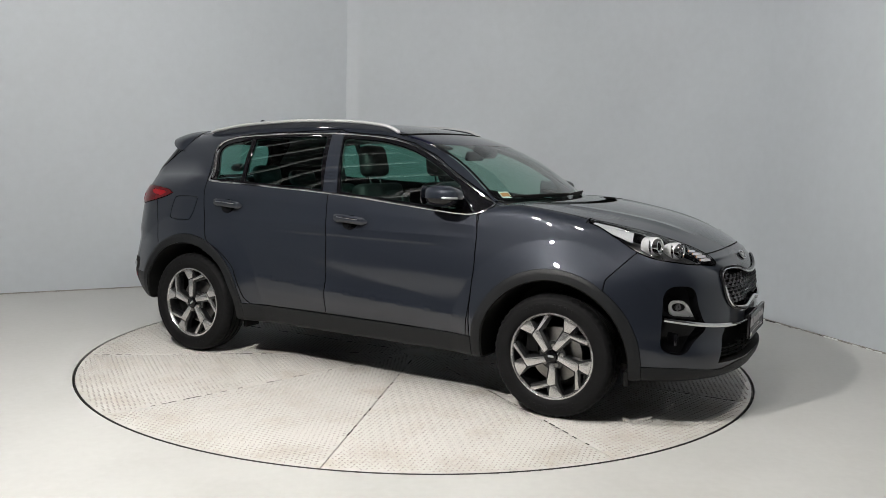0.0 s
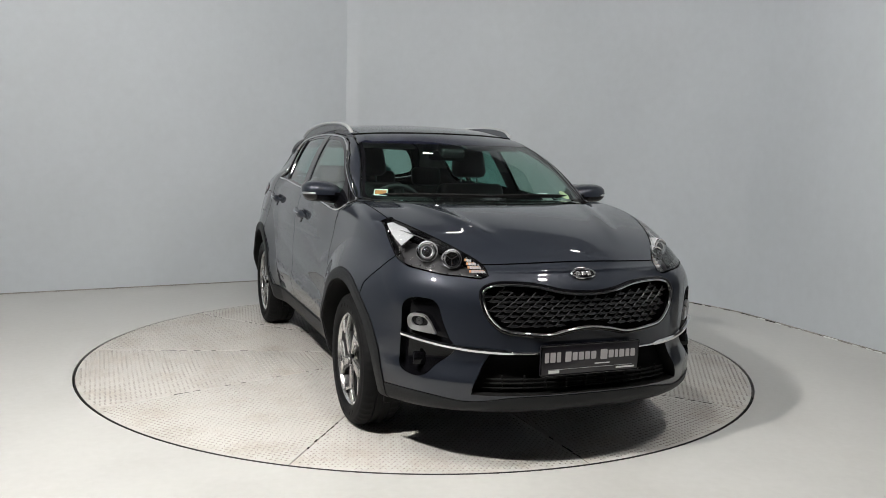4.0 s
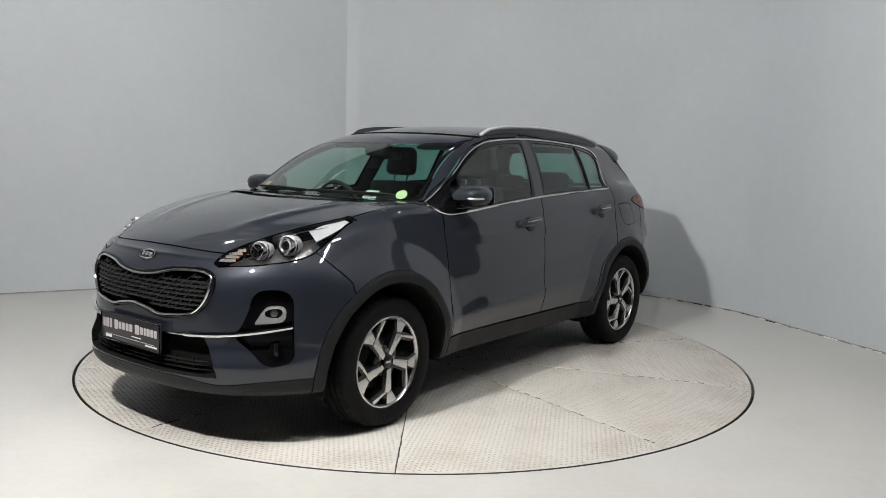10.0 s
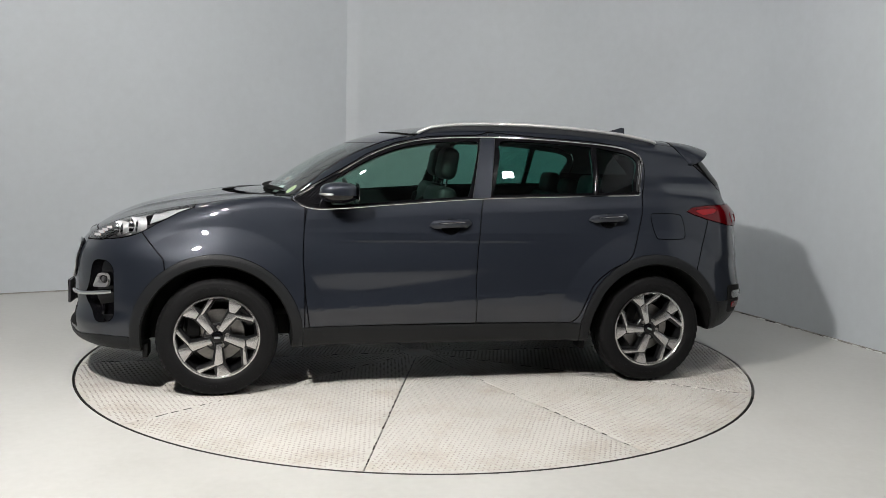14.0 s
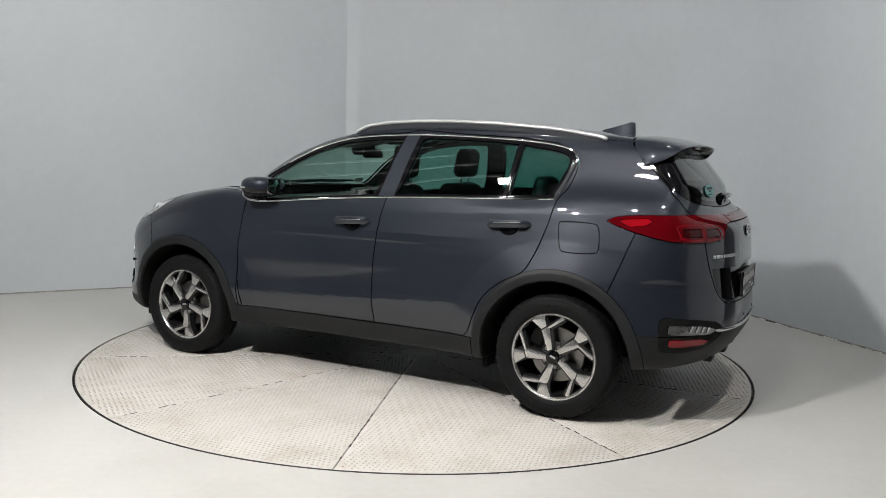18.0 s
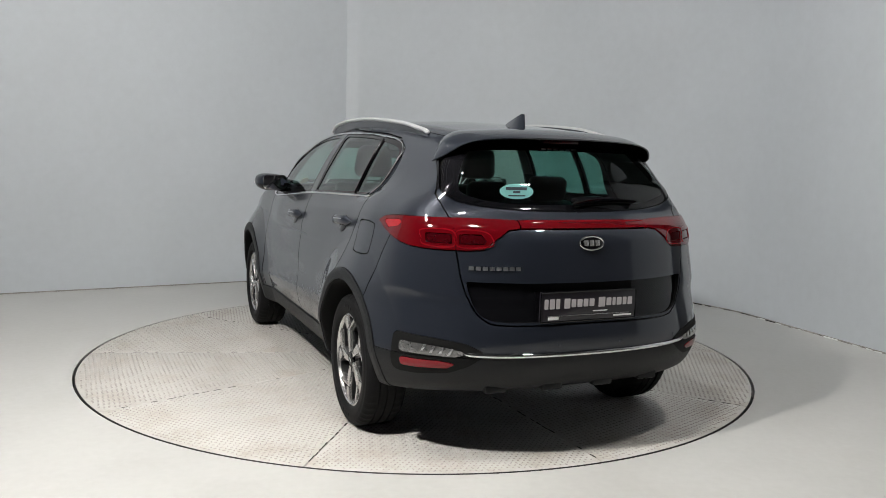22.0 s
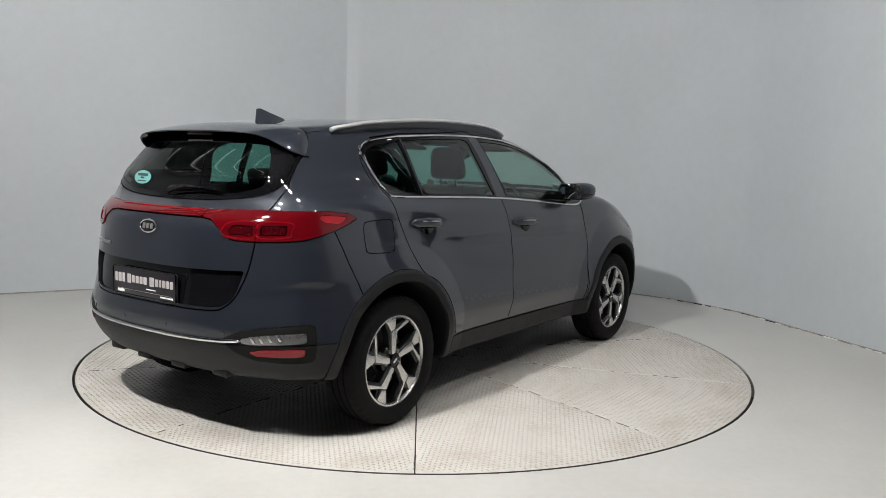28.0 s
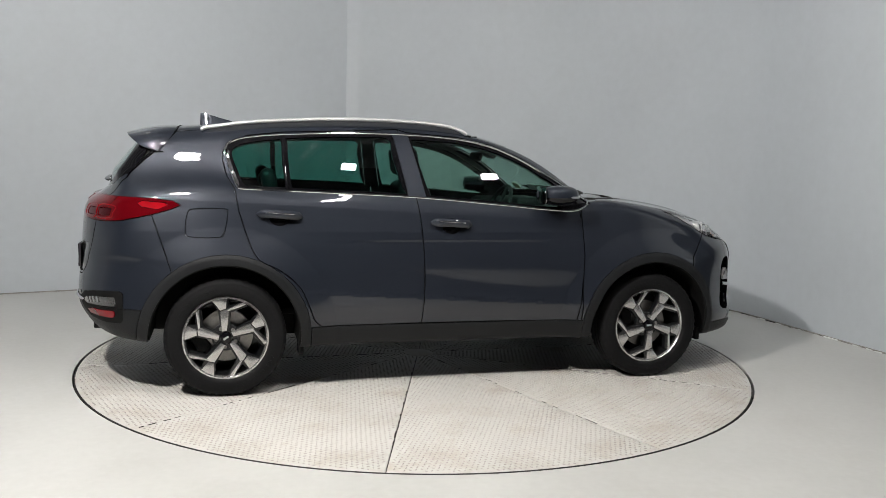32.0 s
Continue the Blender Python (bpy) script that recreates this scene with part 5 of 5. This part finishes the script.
aft = [(-1.908, 0.0, 1.506), (-1.907, 0.15, 1.505), (-1.903, 0.30, 1.500), (-1.893, 0.43, 1.490), (-1.872, 0.51, 1.470), (-1.838, 0.555, 1.442), (-1.790, 0.585, 1.412), (-1.715, 0.606, 1.388)]
A, B = smooth_line(fore, 5), smooth_line(aft, 5)
A = np.concatenate([A[:0:-1] * (1, -1, 1), A])
B = np.concatenate([B[:0:-1] * (1, -1, 1), B])
A = to_skin(A, 5)
A = A + unit(slope(A)) * 0.003
rows, under = [], []
for a, b in zip(A, B):
    out = Vector((0, b[1] * 0.9, 0.35)).normalized()
    inn = Vector((0, -b[1], -0.30)).normalized()
    w = min(1.0, 0.15 + 4.0 * np.linalg.norm(b - a))
    rows.append([Vector(a) * (1 - t) + Vector(b) * t + out * 0.034 * w * t * (1 - t) * 2 for t in (0.0, 0.2, 0.4, 0.6, 0.8, 0.94)] + [Vector(b), Vector(b) + inn * 0.007 + Vector((0.003, 0, 0))])
    under.append([rows[-1][-1] + inn * 0.001, rows[-1][-1] + inn * 0.010 * w + Vector((0.05 * w, 0, 0)), Vector(b) + inn * 0.022 * w + Vector((0.14 * w, 0, 0))])


bm = loft(rows)
spoiler = part("roof_spoiler", bm, paint, gate, "roof spoiler over the rear window", angle=50)
part("spoiler_underside", loft(under), gloss, spoiler, "gloss black underside of the spoiler")
part("brake_light", bm_box(0.02, 0.20, 0.014, 0.003, (-1.862, 0, 1.489)), M["red_dark"], spoiler, "dark red high brake light")
# grille: chrome frame and rows of winged mesh pieces
gl = on_front(smooth_line([(y, z) for y, z in GRILLE[1:14]] + [(-y, z) for y, z in GRILLE[2:13]][::-1], 5, True), 0.004)
mid = np.roll(gl, -1, 0) - np.roll(gl, 1, 0)
band = gl + np.stack([0 * mid[:, 0], mid[:, 2], -mid[:, 1]], 1) / np.linalg.norm(mid[:, 1:], axis=1)[:, None] * -0.009 - np.array([0.003, 0, 0])
part("frame_band", bm_sweep(band, 0.009, 0.008, True, 10, up=(1, 0, 0)), gloss, grille, "gloss black band round the grille")
part("grille_frame", bm_sweep(gl, 0.0075, 0.010, True, 10, up=(1, 0, 0)), M["chrome"], grille, "chrome grille frame")
gf = poly_field([(y, z) for y, z in GRILLE[1:14]] + [(-y, z) for y, z in GRILLE[2:13]][::-1], [0, 1])
cell = bm_join(bm_plate([(-0.036, 0.002), (-0.012, -0.006), (0.036, -0.003), (0.012, 0.006)], 0.010, 0.002), bm_plate([(-0.030, 0.000), (-0.024, 0.000), (-0.004, 0.019), (-0.010, 0.019)], 0.008, 0.001))
spots = np.array([((j + 0.5 * (i % 2)) * 0.056, 0.635 + i * 0.0235, i + j) for i in range(9) for j in range(-9, 10)])
spots = spots[gf(spots[:, :2]) < -0.017]
base = on_front(spots[:, :2])
normals = unit(slope(base))
first = part("grille_cell", cell, M["cell"], grille, "dark winged mesh piece")
for k, (P, n) in enumerate(zip(base, normals)):
    ob = first if k == 0 else part_mesh("grille_cell", first.data, grille)
    ob.matrix_basis = Matrix.Translation(P - n * 0.024) @ pose(0, 0, 0, 0, 0, math.degrees(math.atan2(n[1], n[0]))) @ pose(0, 0, 0, 90, 0, 90) @ pose(0, 0, 0, 0, 14, 0)

# front chrome strip, intake slats
cs = smooth_line([(0.795, 0.600, 0.010), (0.74, 0.587, 0.011), (0.66, 0.571, 0.011), (0.56, 0.557, 0.011), (0.46, 0.550, 0.0115), (0.40, 0.547, 0.011), (0.365, 0.543, 0.006), (0.30, 0.541, 0.005), (0.10, 0.540, 0.005), (0.0, 0.540, 0.005)], 5)
cs = np.concatenate([cs[:-1], (cs * (-1, 1, 1))[::-1]])
rows = [on_front([(y, z + k * h) for y, z, h in cs], l) for k, l in ((1.0, 0.002), (0.92, 0.013), (0.3, 0.016), (-0.3, 0.016), (-0.92, 0.013), (-1.0, 0.002))]
part("bumper_strip", loft(rows), M["chrome"], bumper, "chrome strip across the bumper, broad at its ends", angle=50)
for z, w in ((0.378, 0.51), (0.404, 0.50), (0.430, 0.49)):
    ln = on_front([(-w + 2 * w * k / 16, z) for k in range(17)], -0.034)
    part("intake_slat", bm_sweep(ln, 0.008, 0.004, sides=8), M["black"], intake)
for k in range(-4, 5):
    P = on_front([(k * 0.105, 0.404)], -0.038)[0]
    part("intake_post", bm_box(0.012, 0.006, 0.070, 0.001, tuple(P)), M["black"], intake)
for s in (1, -1):
    # skid edge of the lip and fog lamps
    P = on_front([(0.728, 0.657)], -0.012)[0]
    m = facing(P)
    hexa = [(0.074, -0.004), (0.072, 0.020), (0.056, 0.037), (0.022, 0.040), (-0.012, 0.034), (-0.036, 0.012), (-0.058, -0.022), (-0.070, -0.046), (-0.040, -0.046), (0.010, -0.042), (0.046, -0.038), (0.066, -0.026)]
    hole = smooth_line([(0.056, 0.004), (0.050, 0.022), (0.022, 0.026), (-0.010, 0.020), (-0.026, 0.004), (-0.018, -0.012), (0.010, -0.018), (0.040, -0.016)], 4, True)
    rim = smooth_line(hexa, 4, True)
    pick = np.argmin(((rim[:, None] - hole[None]) ** 2).sum(2), 1)
    bz = loft([[m @ Vector((*p, z)) for p, z in ((r, 0.0), (r, 0.010), (r * 0.94 + hole[q] * 0.06, 0.014), (hole[q], 0.006), (hole[q], -0.006))] for r, q in zip(np.concatenate([rim, rim[:1]]), np.r_[pick, pick[:1]])])
    fl = part("fog_bezel", mir(bz, s), M["fog_silver"], [o for o in car.children if o.name.startswith("front_fog")][0 if s > 0 else 1], "silver fog lamp bezel")
    part("fog_bowl", mir(bm_plate([tuple(p) for p in hole], 0.002, 0, m @ Matrix.Translation((0, 0, -0.006))), s), gloss, fl.parent, "dark fog lamp bowl")
    ring = bm_lathe([(0.001, 0.004), (0.012, 0.003), (0.015, 0.006), (0.017, 0.0), (0.017, -0.006)], 24, axis="Z")
    bmesh.ops.transform(ring, matrix=m @ Matrix.Translation((0.018, 0.004, 0.002)), verts=ring.verts[:])
    part("fog_bulb", mir(ring, s), M["bezel"], fl.parent, "small dark fog lamp glass")
    P = on_front([(0.735, 0.490)], -0.028)[0]
    part("pod_fin", mir(bm_box(0.015, 0.06, 0.09, 0.004, m=facing(P) @ pose(0, 0, 0, 0, 40, 0)), s), M["gloss"], fl.parent)
    # headlight insides
    hl = headlights[s]
    for y, z, r in ((0.665, 0.981, 0.044), (0.572, 0.957, 0.040)):
        P = on_front([(y, z)], -0.026)[0]
        m = Matrix.Translation(P) @ pose(0, 0, 0, 0, 84, 8)
        ringp = bm_lathe([(r * 0.76, -0.006), (r * 0.82, 0.004), (r * 0.96, 0.006), (r * 1.03, 0.0), (r * 1.04, -0.04)], 36, axis="Z")
        bmesh.ops.transform(ringp, matrix=m, verts=ringp.verts[:])
        part("projector_ring", mir(ringp, s), M["chrome"], hl, "chrome projector ring")
        if y > 0.6:
            ball = bm_lathe([(0.001, 0.010), (r * 0.25, 0.008), (r * 0.48, 0.001), (r * 0.56, -0.008), (r * 0.56, -0.03)], 28, axis="Z")
            inner = bm_lathe([(r * 0.56, 0.001), (r * 0.62, 0.003), (r * 0.80, -0.012), (r * 0.80, -0.03)], 36, axis="Z")
            bmesh.ops.transform(inner, matrix=m, verts=inner.verts[:])
            part("inner_ring", mir(inner, s), M["bowl"], hl, "pale inner ring")
        else:
            ball = bm_lathe([(0.001, -0.012), (r * 0.5, -0.010), (r * 0.80, -0.004), (r * 0.80, -0.03)], 28, axis="Z")
            for q in range(3):
                sp = bm_box(r * 0.80, 0.005, 0.006, 0.0015, m=m @ pose(0, 0, 0, 0, 0, 120 * q) @ Matrix.Translation((r * 0.42, 0, -0.006)))
                part("lamp_rib", mir(sp, s), M["chrome"], hl, "chrome rib of the three-part lamp")
        bmesh.ops.transform(ball, matrix=m, verts=ball.verts[:])
        part("projector_glass", mir(ball, s), gloss, hl, "dark projector glass")
        barrel = bm_lathe([(r * 1.04, -0.003), (r * 1.16, -0.014), (r * 1.20, -0.080), (r * 0.6, -0.088)], 32, axis="Z")
        bmesh.ops.transform(barrel, matrix=m @ pose(0, 0, 0, -14, 0, 0), verts=barrel.verts[:])
        part("projector_barrel", mir(barrel, s), M["bowl"], hl, "silver projector barrel")
    for k in range(5):
        P = on_front([(0.489 + 0.001 * k, 0.904 + 0.0145 * k)], -0.016)[0]
        wide, n = 0.064 - 0.003 * k, 5
        line = [p for j in range(n) for p in ((0.009, j), (0.009, j + 0.16), (-0.014, j + 0.20), (-0.014, j + 0.96))]
        rib = bmesh.new()
        rows = [[rib.verts.new((P[0] + x - 0.40 * (q / n - 0.5) * wide, P[1] + (q / n - 0.5) * wide, P[2] + z)) for x, q in line] for z in (-0.0062, 0.0062)]
        for j in range(len(line) - 1):
            f = rib.faces.new((rows[0][j], rows[0][j + 1], rows[1][j + 1], rows[1][j]))
            # facets that face forward are coloured amber, as the bulb's reflection
            f.material_index = 0 if j % 4 == 2 else 1
        part("indicator_rib", mir(rib, s), [M["amber"], M["crystal"]], hl, "clear indicator rib, the amber bulb's reflection painted on its front facets", smooth=False)
    a = on_side([(1.715, 0.988), (1.640, 1.016), (1.56, 1.048), (1.490, 1.075)], -0.014)
    b = on_side([(1.700, 1.036), (1.640, 1.054), (1.57, 1.072), (1.495, 1.084)], -0.014)
    part("running_light", mir(bm_sheet([a, b], 0.004), s), M["lamp_white"], hl, "white running light blade")
    a = on_front([(0.60, 1.000), (0.64, 1.020), (0.68, 1.038), (0.72, 1.052)], -0.012)
    part("running_strip", mir(bm_sweep(a, 0.005, 0.004, sides=8), s), M["silver"], hl, "silver strip")

# red light guides round the cells of the tail lights
tails = [o for o in car.children if o.name.startswith("tail_light")]
for s, tl in zip((1, -1), tails):
    for ring in ([(0.470, 1.030), (0.500, 1.074), (0.612, 1.076), (0.613, 1.010), (0.500, 1.010)], [(0.631, 1.010), (0.631, 1.076), (0.738, 1.078), (0.746, 1.040), (0.736, 1.012)]):
        line = on_front(smooth_line(ring, 5, True), 0.006, back=True)
        part("guide_ring", mir(bm_sweep(line, 0.0016, 0.0034, True, 8), s), M["red_mid"], tl, "bright red light guide ring")

# bright ribs behind the lenses of the rear pods
pods = [o for o in car.children if o.name.startswith("rear_fog")]
for s, pod in zip((1, -1), pods):
    for k in range(4):
        y = 0.655 + 0.034 * k
        P = on_front([(y, 0.5425 + 0.0048 * k)], 0.0098, back=True)[0]
        part("lens_rib", mir(bm_plate([(-0.006 - 0.008, -0.016), (0.006 - 0.008, -0.016), (0.006 + 0.008, 0.016), (-0.006 + 0.008, 0.016)], 0.0015, 0.0004, facing(P)), s), M["clear_rib"], pod, "bright lens facet")

# badges and lettering as plain shapes
def badge(P, a, b, parent):
    m = facing(P, 0.002)
    o = part("badge", bm_plate(oval(a, b), 0.006, 0.002, m), M["gloss"], parent, "oval chrome-rimmed badge")
    part("badge_rim", bm_sweep([m @ Vector((x, y, 0.006)) for x, y in oval(a, b)], 0.0045, 0.0045, True, 8), M["chrome"], o, "chrome rim")
    for k in (-1, 0, 1):
        part("badge_bar", bm_plate(rect(a * 0.36, b * 0.85, 0.003), 0.004, 0.001, m @ Matrix.Translation((k * a * 0.48, 0, 0.0055))), M["alloy"], o, "plain silver bar")


badge(on_front([(0.0, 0.880)])[0], 0.060, 0.026, bumper)
badge(on_front([(0.0, 1.028)], back=True)[0], 0.064, 0.031, gate)
for k in range(8):
    P = on_front([(0.565 - 0.0285 * k, 0.916)], back=True)[0]
    part("model_bar", bm_plate(rect(0.023, 0.017, 0.003), 0.004, 0.0015, facing(P, 0.001)), M["satin"], gate, "small chrome lettering bar")


def number_plate(m, parent):
    """Black plate in a thin frame, its writing as plain bars."""
    o = part("number_plate", bm_plate(rect(0.515, 0.140, 0.008), 0.012, 0.002, m), M["plate"], parent, "black dealer plate with white bars")
    fr = bm_sweep([m @ Vector((x, y, 0.012)) for x, y in rect(0.512, 0.137, 0.008)], 0.004, 0.004, True, 6)
    part("plate_frame", fr, gloss, o)
    x = -0.238
    for k, w in enumerate((0.020, 0.026, 0.020, 0.0, 0.030, 0.024, 0.026, 0.024, 0.026, 0.0, 0.036, 0.026, 0.016, 0.026, 0.020, 0.024)):
        if w:
            part("plate_bar", bm_plate(rect(w, 0.046 if k in (0, 1, 2, 4, 10) else 0.036, 0.004), 0.0012, 0, m @ Matrix.Translation((x + w / 2, 0.014, 0.0122))), M["bar"], o, "plain pale bar")
        x += w + 0.0075 if w else 0.016
    for x, w, h, y in ((0.060, 0.080, 0.005, -0.026), (-0.190, 0.055, 0.014, -0.052), (0.185, 0.100, 0.008, -0.052)):
        part("plate_bar", bm_plate(rect(w, h, 0.002), 0.0012, 0, m @ Matrix.Translation((x, y, 0.0122))), M["white"], o, "plain white bar")
    part("plate_line", bm_plate(rect(0.44, 0.002), 0.001, 0, m @ Matrix.Translation((0, -0.042, 0.0122))), M["satin"], o)


number_plate(Matrix.Translation((2.243, -0.002, 0.511)) @ pose(0, 0, 0, 90, 0, 90), bumper)
part("plate_bracket", bm_box(0.05, 0.36, 0.10, 0.006, (2.215, 0, 0.505)), black, bumper)
number_plate(Matrix.Translation((-2.192, 0.012, 0.743)) @ pose(0, 0, 0, 90, 0, -90), gate)
part("plate_mount", bm_box(0.05, 0.40, 0.11, 0.006, (-2.168, 0.012, 0.745)), black, gate)
# rear strip, wiper, stickers
cr = [(0.600, 0.536), (0.50, 0.530), (0.3, 0.526), (0.1, 0.524), (-0.1, 0.524), (-0.3, 0.526), (-0.50, 0.530), (-0.600, 0.536)]
part("bumper_strip", bm_sweep(on_front(smooth_line(cr, 4), 0.008, back=True), 0.007, 0.009, sides=10), M["chrome"], rbumper, "chrome strip across the rear bumper")
for y in (0.52, 0.17, -0.17, -0.52):
    P = on_front([(y, 0.565)], back=True)[0]
    part("parking_sensor", bm_plate(oval(0.010, 0.010, 14), 0.002, 0.0005, facing(P, 0.0005)), paint, rbumper)
for y in (-0.42, -0.14, 0.14, 0.42):
    P = on_front([(y, 0.372)], 0.0, back=True)[0]
    part("diffuser_rib", bm_box(0.05, 0.11, 0.045, 0.012, (P[0] + 0.030, y, 0.352)), clad, rbumper)
wl = smooth_line([(0.030, 1.196, 0.022), (0.0, 1.206, 0.024), (-0.10, 1.216, 0.019), (-0.22, 1.216, 0.012), (-0.345, 1.206, 0.005)], 5)
rows = [on_front([(y, z + k * h) for y, z, h in wl], l, back=True) for k, l in ((0.9, 0.006), (0.7, 0.024), (0.0, 0.032), (-0.8, 0.022), (-1.0, 0.006))]
wiper = part("rear_wiper", loft(rows), gloss, gate, "black rear wiper with a broad cover")
part("wiper_blade", bm_sweep(on_front([(y, z - h) for y, z, h in wl[3:]], 0.010, back=True), 0.004, 0.006, sides=6), M["rubber"], wiper)
for y0, y1, z0 in ((-0.02, 0.58, 1.172), (-0.62, 0.02, 1.172)):
    ln = on_front([(y0 + (y1 - y0) * k / 14, z0 + 0.006 * math.sin(math.pi * k / 14)) for k in range(15)], 0.010)
    w = part("front_wiper", bm_sweep(ln, 0.008, 0.007, sides=8), black, car, "black windscreen wiper")
    part("wiper_blade", bm_sweep(ln[2:-1] - np.array([0, 0, 0.010]), 0.003, 0.006, sides=6), M["rubber"], w)


def sticker(P, outline, mat, name, parent, label, lift=-0.012):
    return part(name, bm_plate(outline, 0.001, 0, facing(P, lift)), mat, parent, label)


o = sticker(on_front([(-0.603, 1.198)])[0], rect(0.078, 0.058, 0.004), M["white"], "window_sticker", screen, "small white and orange sticker")
part("sticker_print", bm_plate(rect(0.066, 0.034), 0.001, 0, facing(on_front([(-0.603, 1.198)])[0], -0.0105)), M["orange"], o)
sticker(on_front([(0.420, 1.185)])[0], rect(0.082, 0.072, 0.003), M["white"], "window_sticker", screen, "small white paper sticker")
sticker(on_front([(0.592, 1.190)])[0], oval(0.033, 0.040), M["yellow"], "window_sticker", screen, "round pale yellow sticker")
P = on_front([(0.304, 1.254)], back=True)[0]
o = sticker(P, oval(0.084, 0.036), M["teal"], "oval_sticker", rear_glass, "pale teal oval sticker", 0.002)
for w, h, x, y in ((0.105, 0.014, 0, 0.013), (0.036, 0.010, 0, -0.003), (0.085, 0.006, 0, -0.020)):
    part("sticker_bar", bm_plate(rect(w, h, 0.002), 0.001, 0, facing(P, 0.0032) @ Matrix.Translation((x, y, 0))), M["ink"], o)
for k in range(6):
    P = on_front([(0.09 - 0.034 * k, 1.452)], back=True)[0]
    part("window_bar", bm_plate(rect(0.026, 0.009, 0.002), 0.001, 0, facing(P, 0.002)), M["steel"], rear_glass, "small white lettering bar")


# cabin
def seat(x, y, head=True, width=0.50):
    b = part("seat_back", bm_box(0.13, width, 0.62, 0.05, segs=4, m=Matrix.Translation((x - 0.12, y, 0.905)) @ pose(0, 0, 0, 0, -14, 0)), M["fabric"], car, "black leather seat back")
    for sy in (-1, 1):
        part("side_bolster", bm_box(0.15, 0.09, 0.48, 0.035, segs=3, m=Matrix.Translation((x - 0.10, y + sy * (width / 2 - 0.04), 0.89)) @ pose(0, 0, 0, 0, -14, 0)), M["fabric"], b)
    part("seat_cushion", bm_box(0.52, width, 0.16, 0.05, (x + 0.16, y, 0.62), 3), M["fabric"], car, "black leather seat cushion")
    if head:
        hb = bm_box(0.11, 0.27, 0.21, 0.052, segs=5)
        for v in hb.verts:
            v.co.y *= 1 - 0.9 * (v.co.z + 0.105) ** 1.0
        bmesh.ops.transform(hb, matrix=Matrix.Translation((x - 0.225, y, 1.355)) @ pose(0, 0, 0, 0, -10, 0), verts=hb.verts[:])
        h = part("headrest", hb, M["fabric"], car, "black headrest")
        for sy in (-0.06, 0.06):
            part("headrest_post", bm_sweep([(x - 0.20, y + sy, 1.17), (x - 0.218, y + sy, 1.28)], 0.006, sides=8, taper=False), M["chrome"], h)


for x, y in ((0.13, 0.365), (0.04, -0.365)):
    seat(x, y)
part("rear_bench", bm_box(0.15, 1.22, 0.58, 0.05, segs=4, m=Matrix.Translation((-0.98, 0, 0.87)) @ pose(0, 0, 0, 0, -18, 0)), M["fabric"], car, "black rear bench backrest")
part("bench_cushion", bm_box(0.50, 1.22, 0.16, 0.05, (-0.66, 0, 0.62), 3), M["fabric"], car)
for y in (0.40, 0.0, -0.40):
    part("headrest", bm_box(0.09, 0.25, 0.15 if y else 0.12, 0.04, segs=4, m=Matrix.Translation((-1.075, y, 1.225 if y else 1.205)) @ pose(0, 0, 0, 0, -12, 0)), M["fabric"], car, "black rear headrest")
part("parcel_shelf", bm_box(0.62, 1.10, 0.03, 0.008, (-1.50, 0, 1.06)), M["cabin"], car)
dash = part("dashboard", bm_box(0.46, 1.42, 0.26, 0.06, (0.78, 0, 0.965), 4), M["cabin"], car, "black dashboard")
part("instrument_hood", bm_box(0.20, 0.36, 0.09, 0.035, (0.62, -0.37, 1.10), 4), M["cabin"], dash)
part("centre_screen", bm_box(0.03, 0.26, 0.14, 0.01, (0.56, 0.0, 1.02), 2), gloss, dash)
part("centre_console", bm_box(0.80, 0.24, 0.30, 0.04, (0.30, 0, 0.60), 3), M["cabin"], car)
part("cabin_floor", bm_box(2.6, 1.46, 0.04, 0.01, (-0.2, 0, 0.46)), M["black"], car)
part("load_floor", bm_box(0.85, 1.1, 0.04, 0.01, (-1.55, 0, 0.72)), M["black"], car)
sw = Matrix.Translation((0.43, -0.37, 1.045)) @ pose(0, 0, 0, 0, -65, 0)
wheel_rim = part("steering_wheel", bm_sweep([sw @ Vector((0.183 * math.cos(2 * math.pi * k / 40), 0.183 * math.sin(2 * math.pi * k / 40), 0)) for k in range(40)], 0.014, 0.014, True, 10, up=(1, 0, 0.3)), M["cabin"], car, "black leather steering wheel")
part("wheel_boss", bm_lathe([(0.001, 0.025), (0.05, 0.02), (0.065, 0.0), (0.05, -0.04), (0.001, -0.05)], 24, axis="Z"), M["cabin"], wheel_rim).matrix_basis = sw
for a in (0, 180, 270):
    part("wheel_spoke", bm_box(0.13, 0.035, 0.015, 0.005, (0.115, 0, 0)), M["cabin"], wheel_rim).matrix_basis = sw @ pose(0, 0, 0, 0, 0, a + 90)
rv = part("rear_view_mirror", bm_box(0.035, 0.24, 0.065, 0.02, segs=3, m=Matrix.Translation((0.39, 0.0, 1.405)) @ pose(0, 0, 0, 0, 10, 0)), M["cabin"], car, "black rear-view mirror")
part("sensor_box", bm_box(0.12, 0.16, 0.06, 0.02, segs=3, m=Matrix.Translation((0.47, 0.0, 1.44)) @ pose(0, 0, 0, 0, 28, 0)), M["cabin"], rv)
for y in (0.37, -0.37):
    part("sun_visor", bm_box(0.17, 0.36, 0.02, 0.006, segs=2, m=Matrix.Translation((0.24, y, 1.47)) @ pose(0, 0, 0, 0, 14, 0)), M["lining"], car, "grey folded sun visor")


def motions():
    rows = [(t, pose(0, 0, 0, 0, 0, heading(t))) for t in [k * 0.5 for k in range(65)]]
    walk(table, rows)
    seat_on = pose(0.005, 0.022, 0, 0, 0, -0.28)      # where the car stands on the plate
    walk(car, [(t, m @ seat_on) for t, m in rows])


motions()
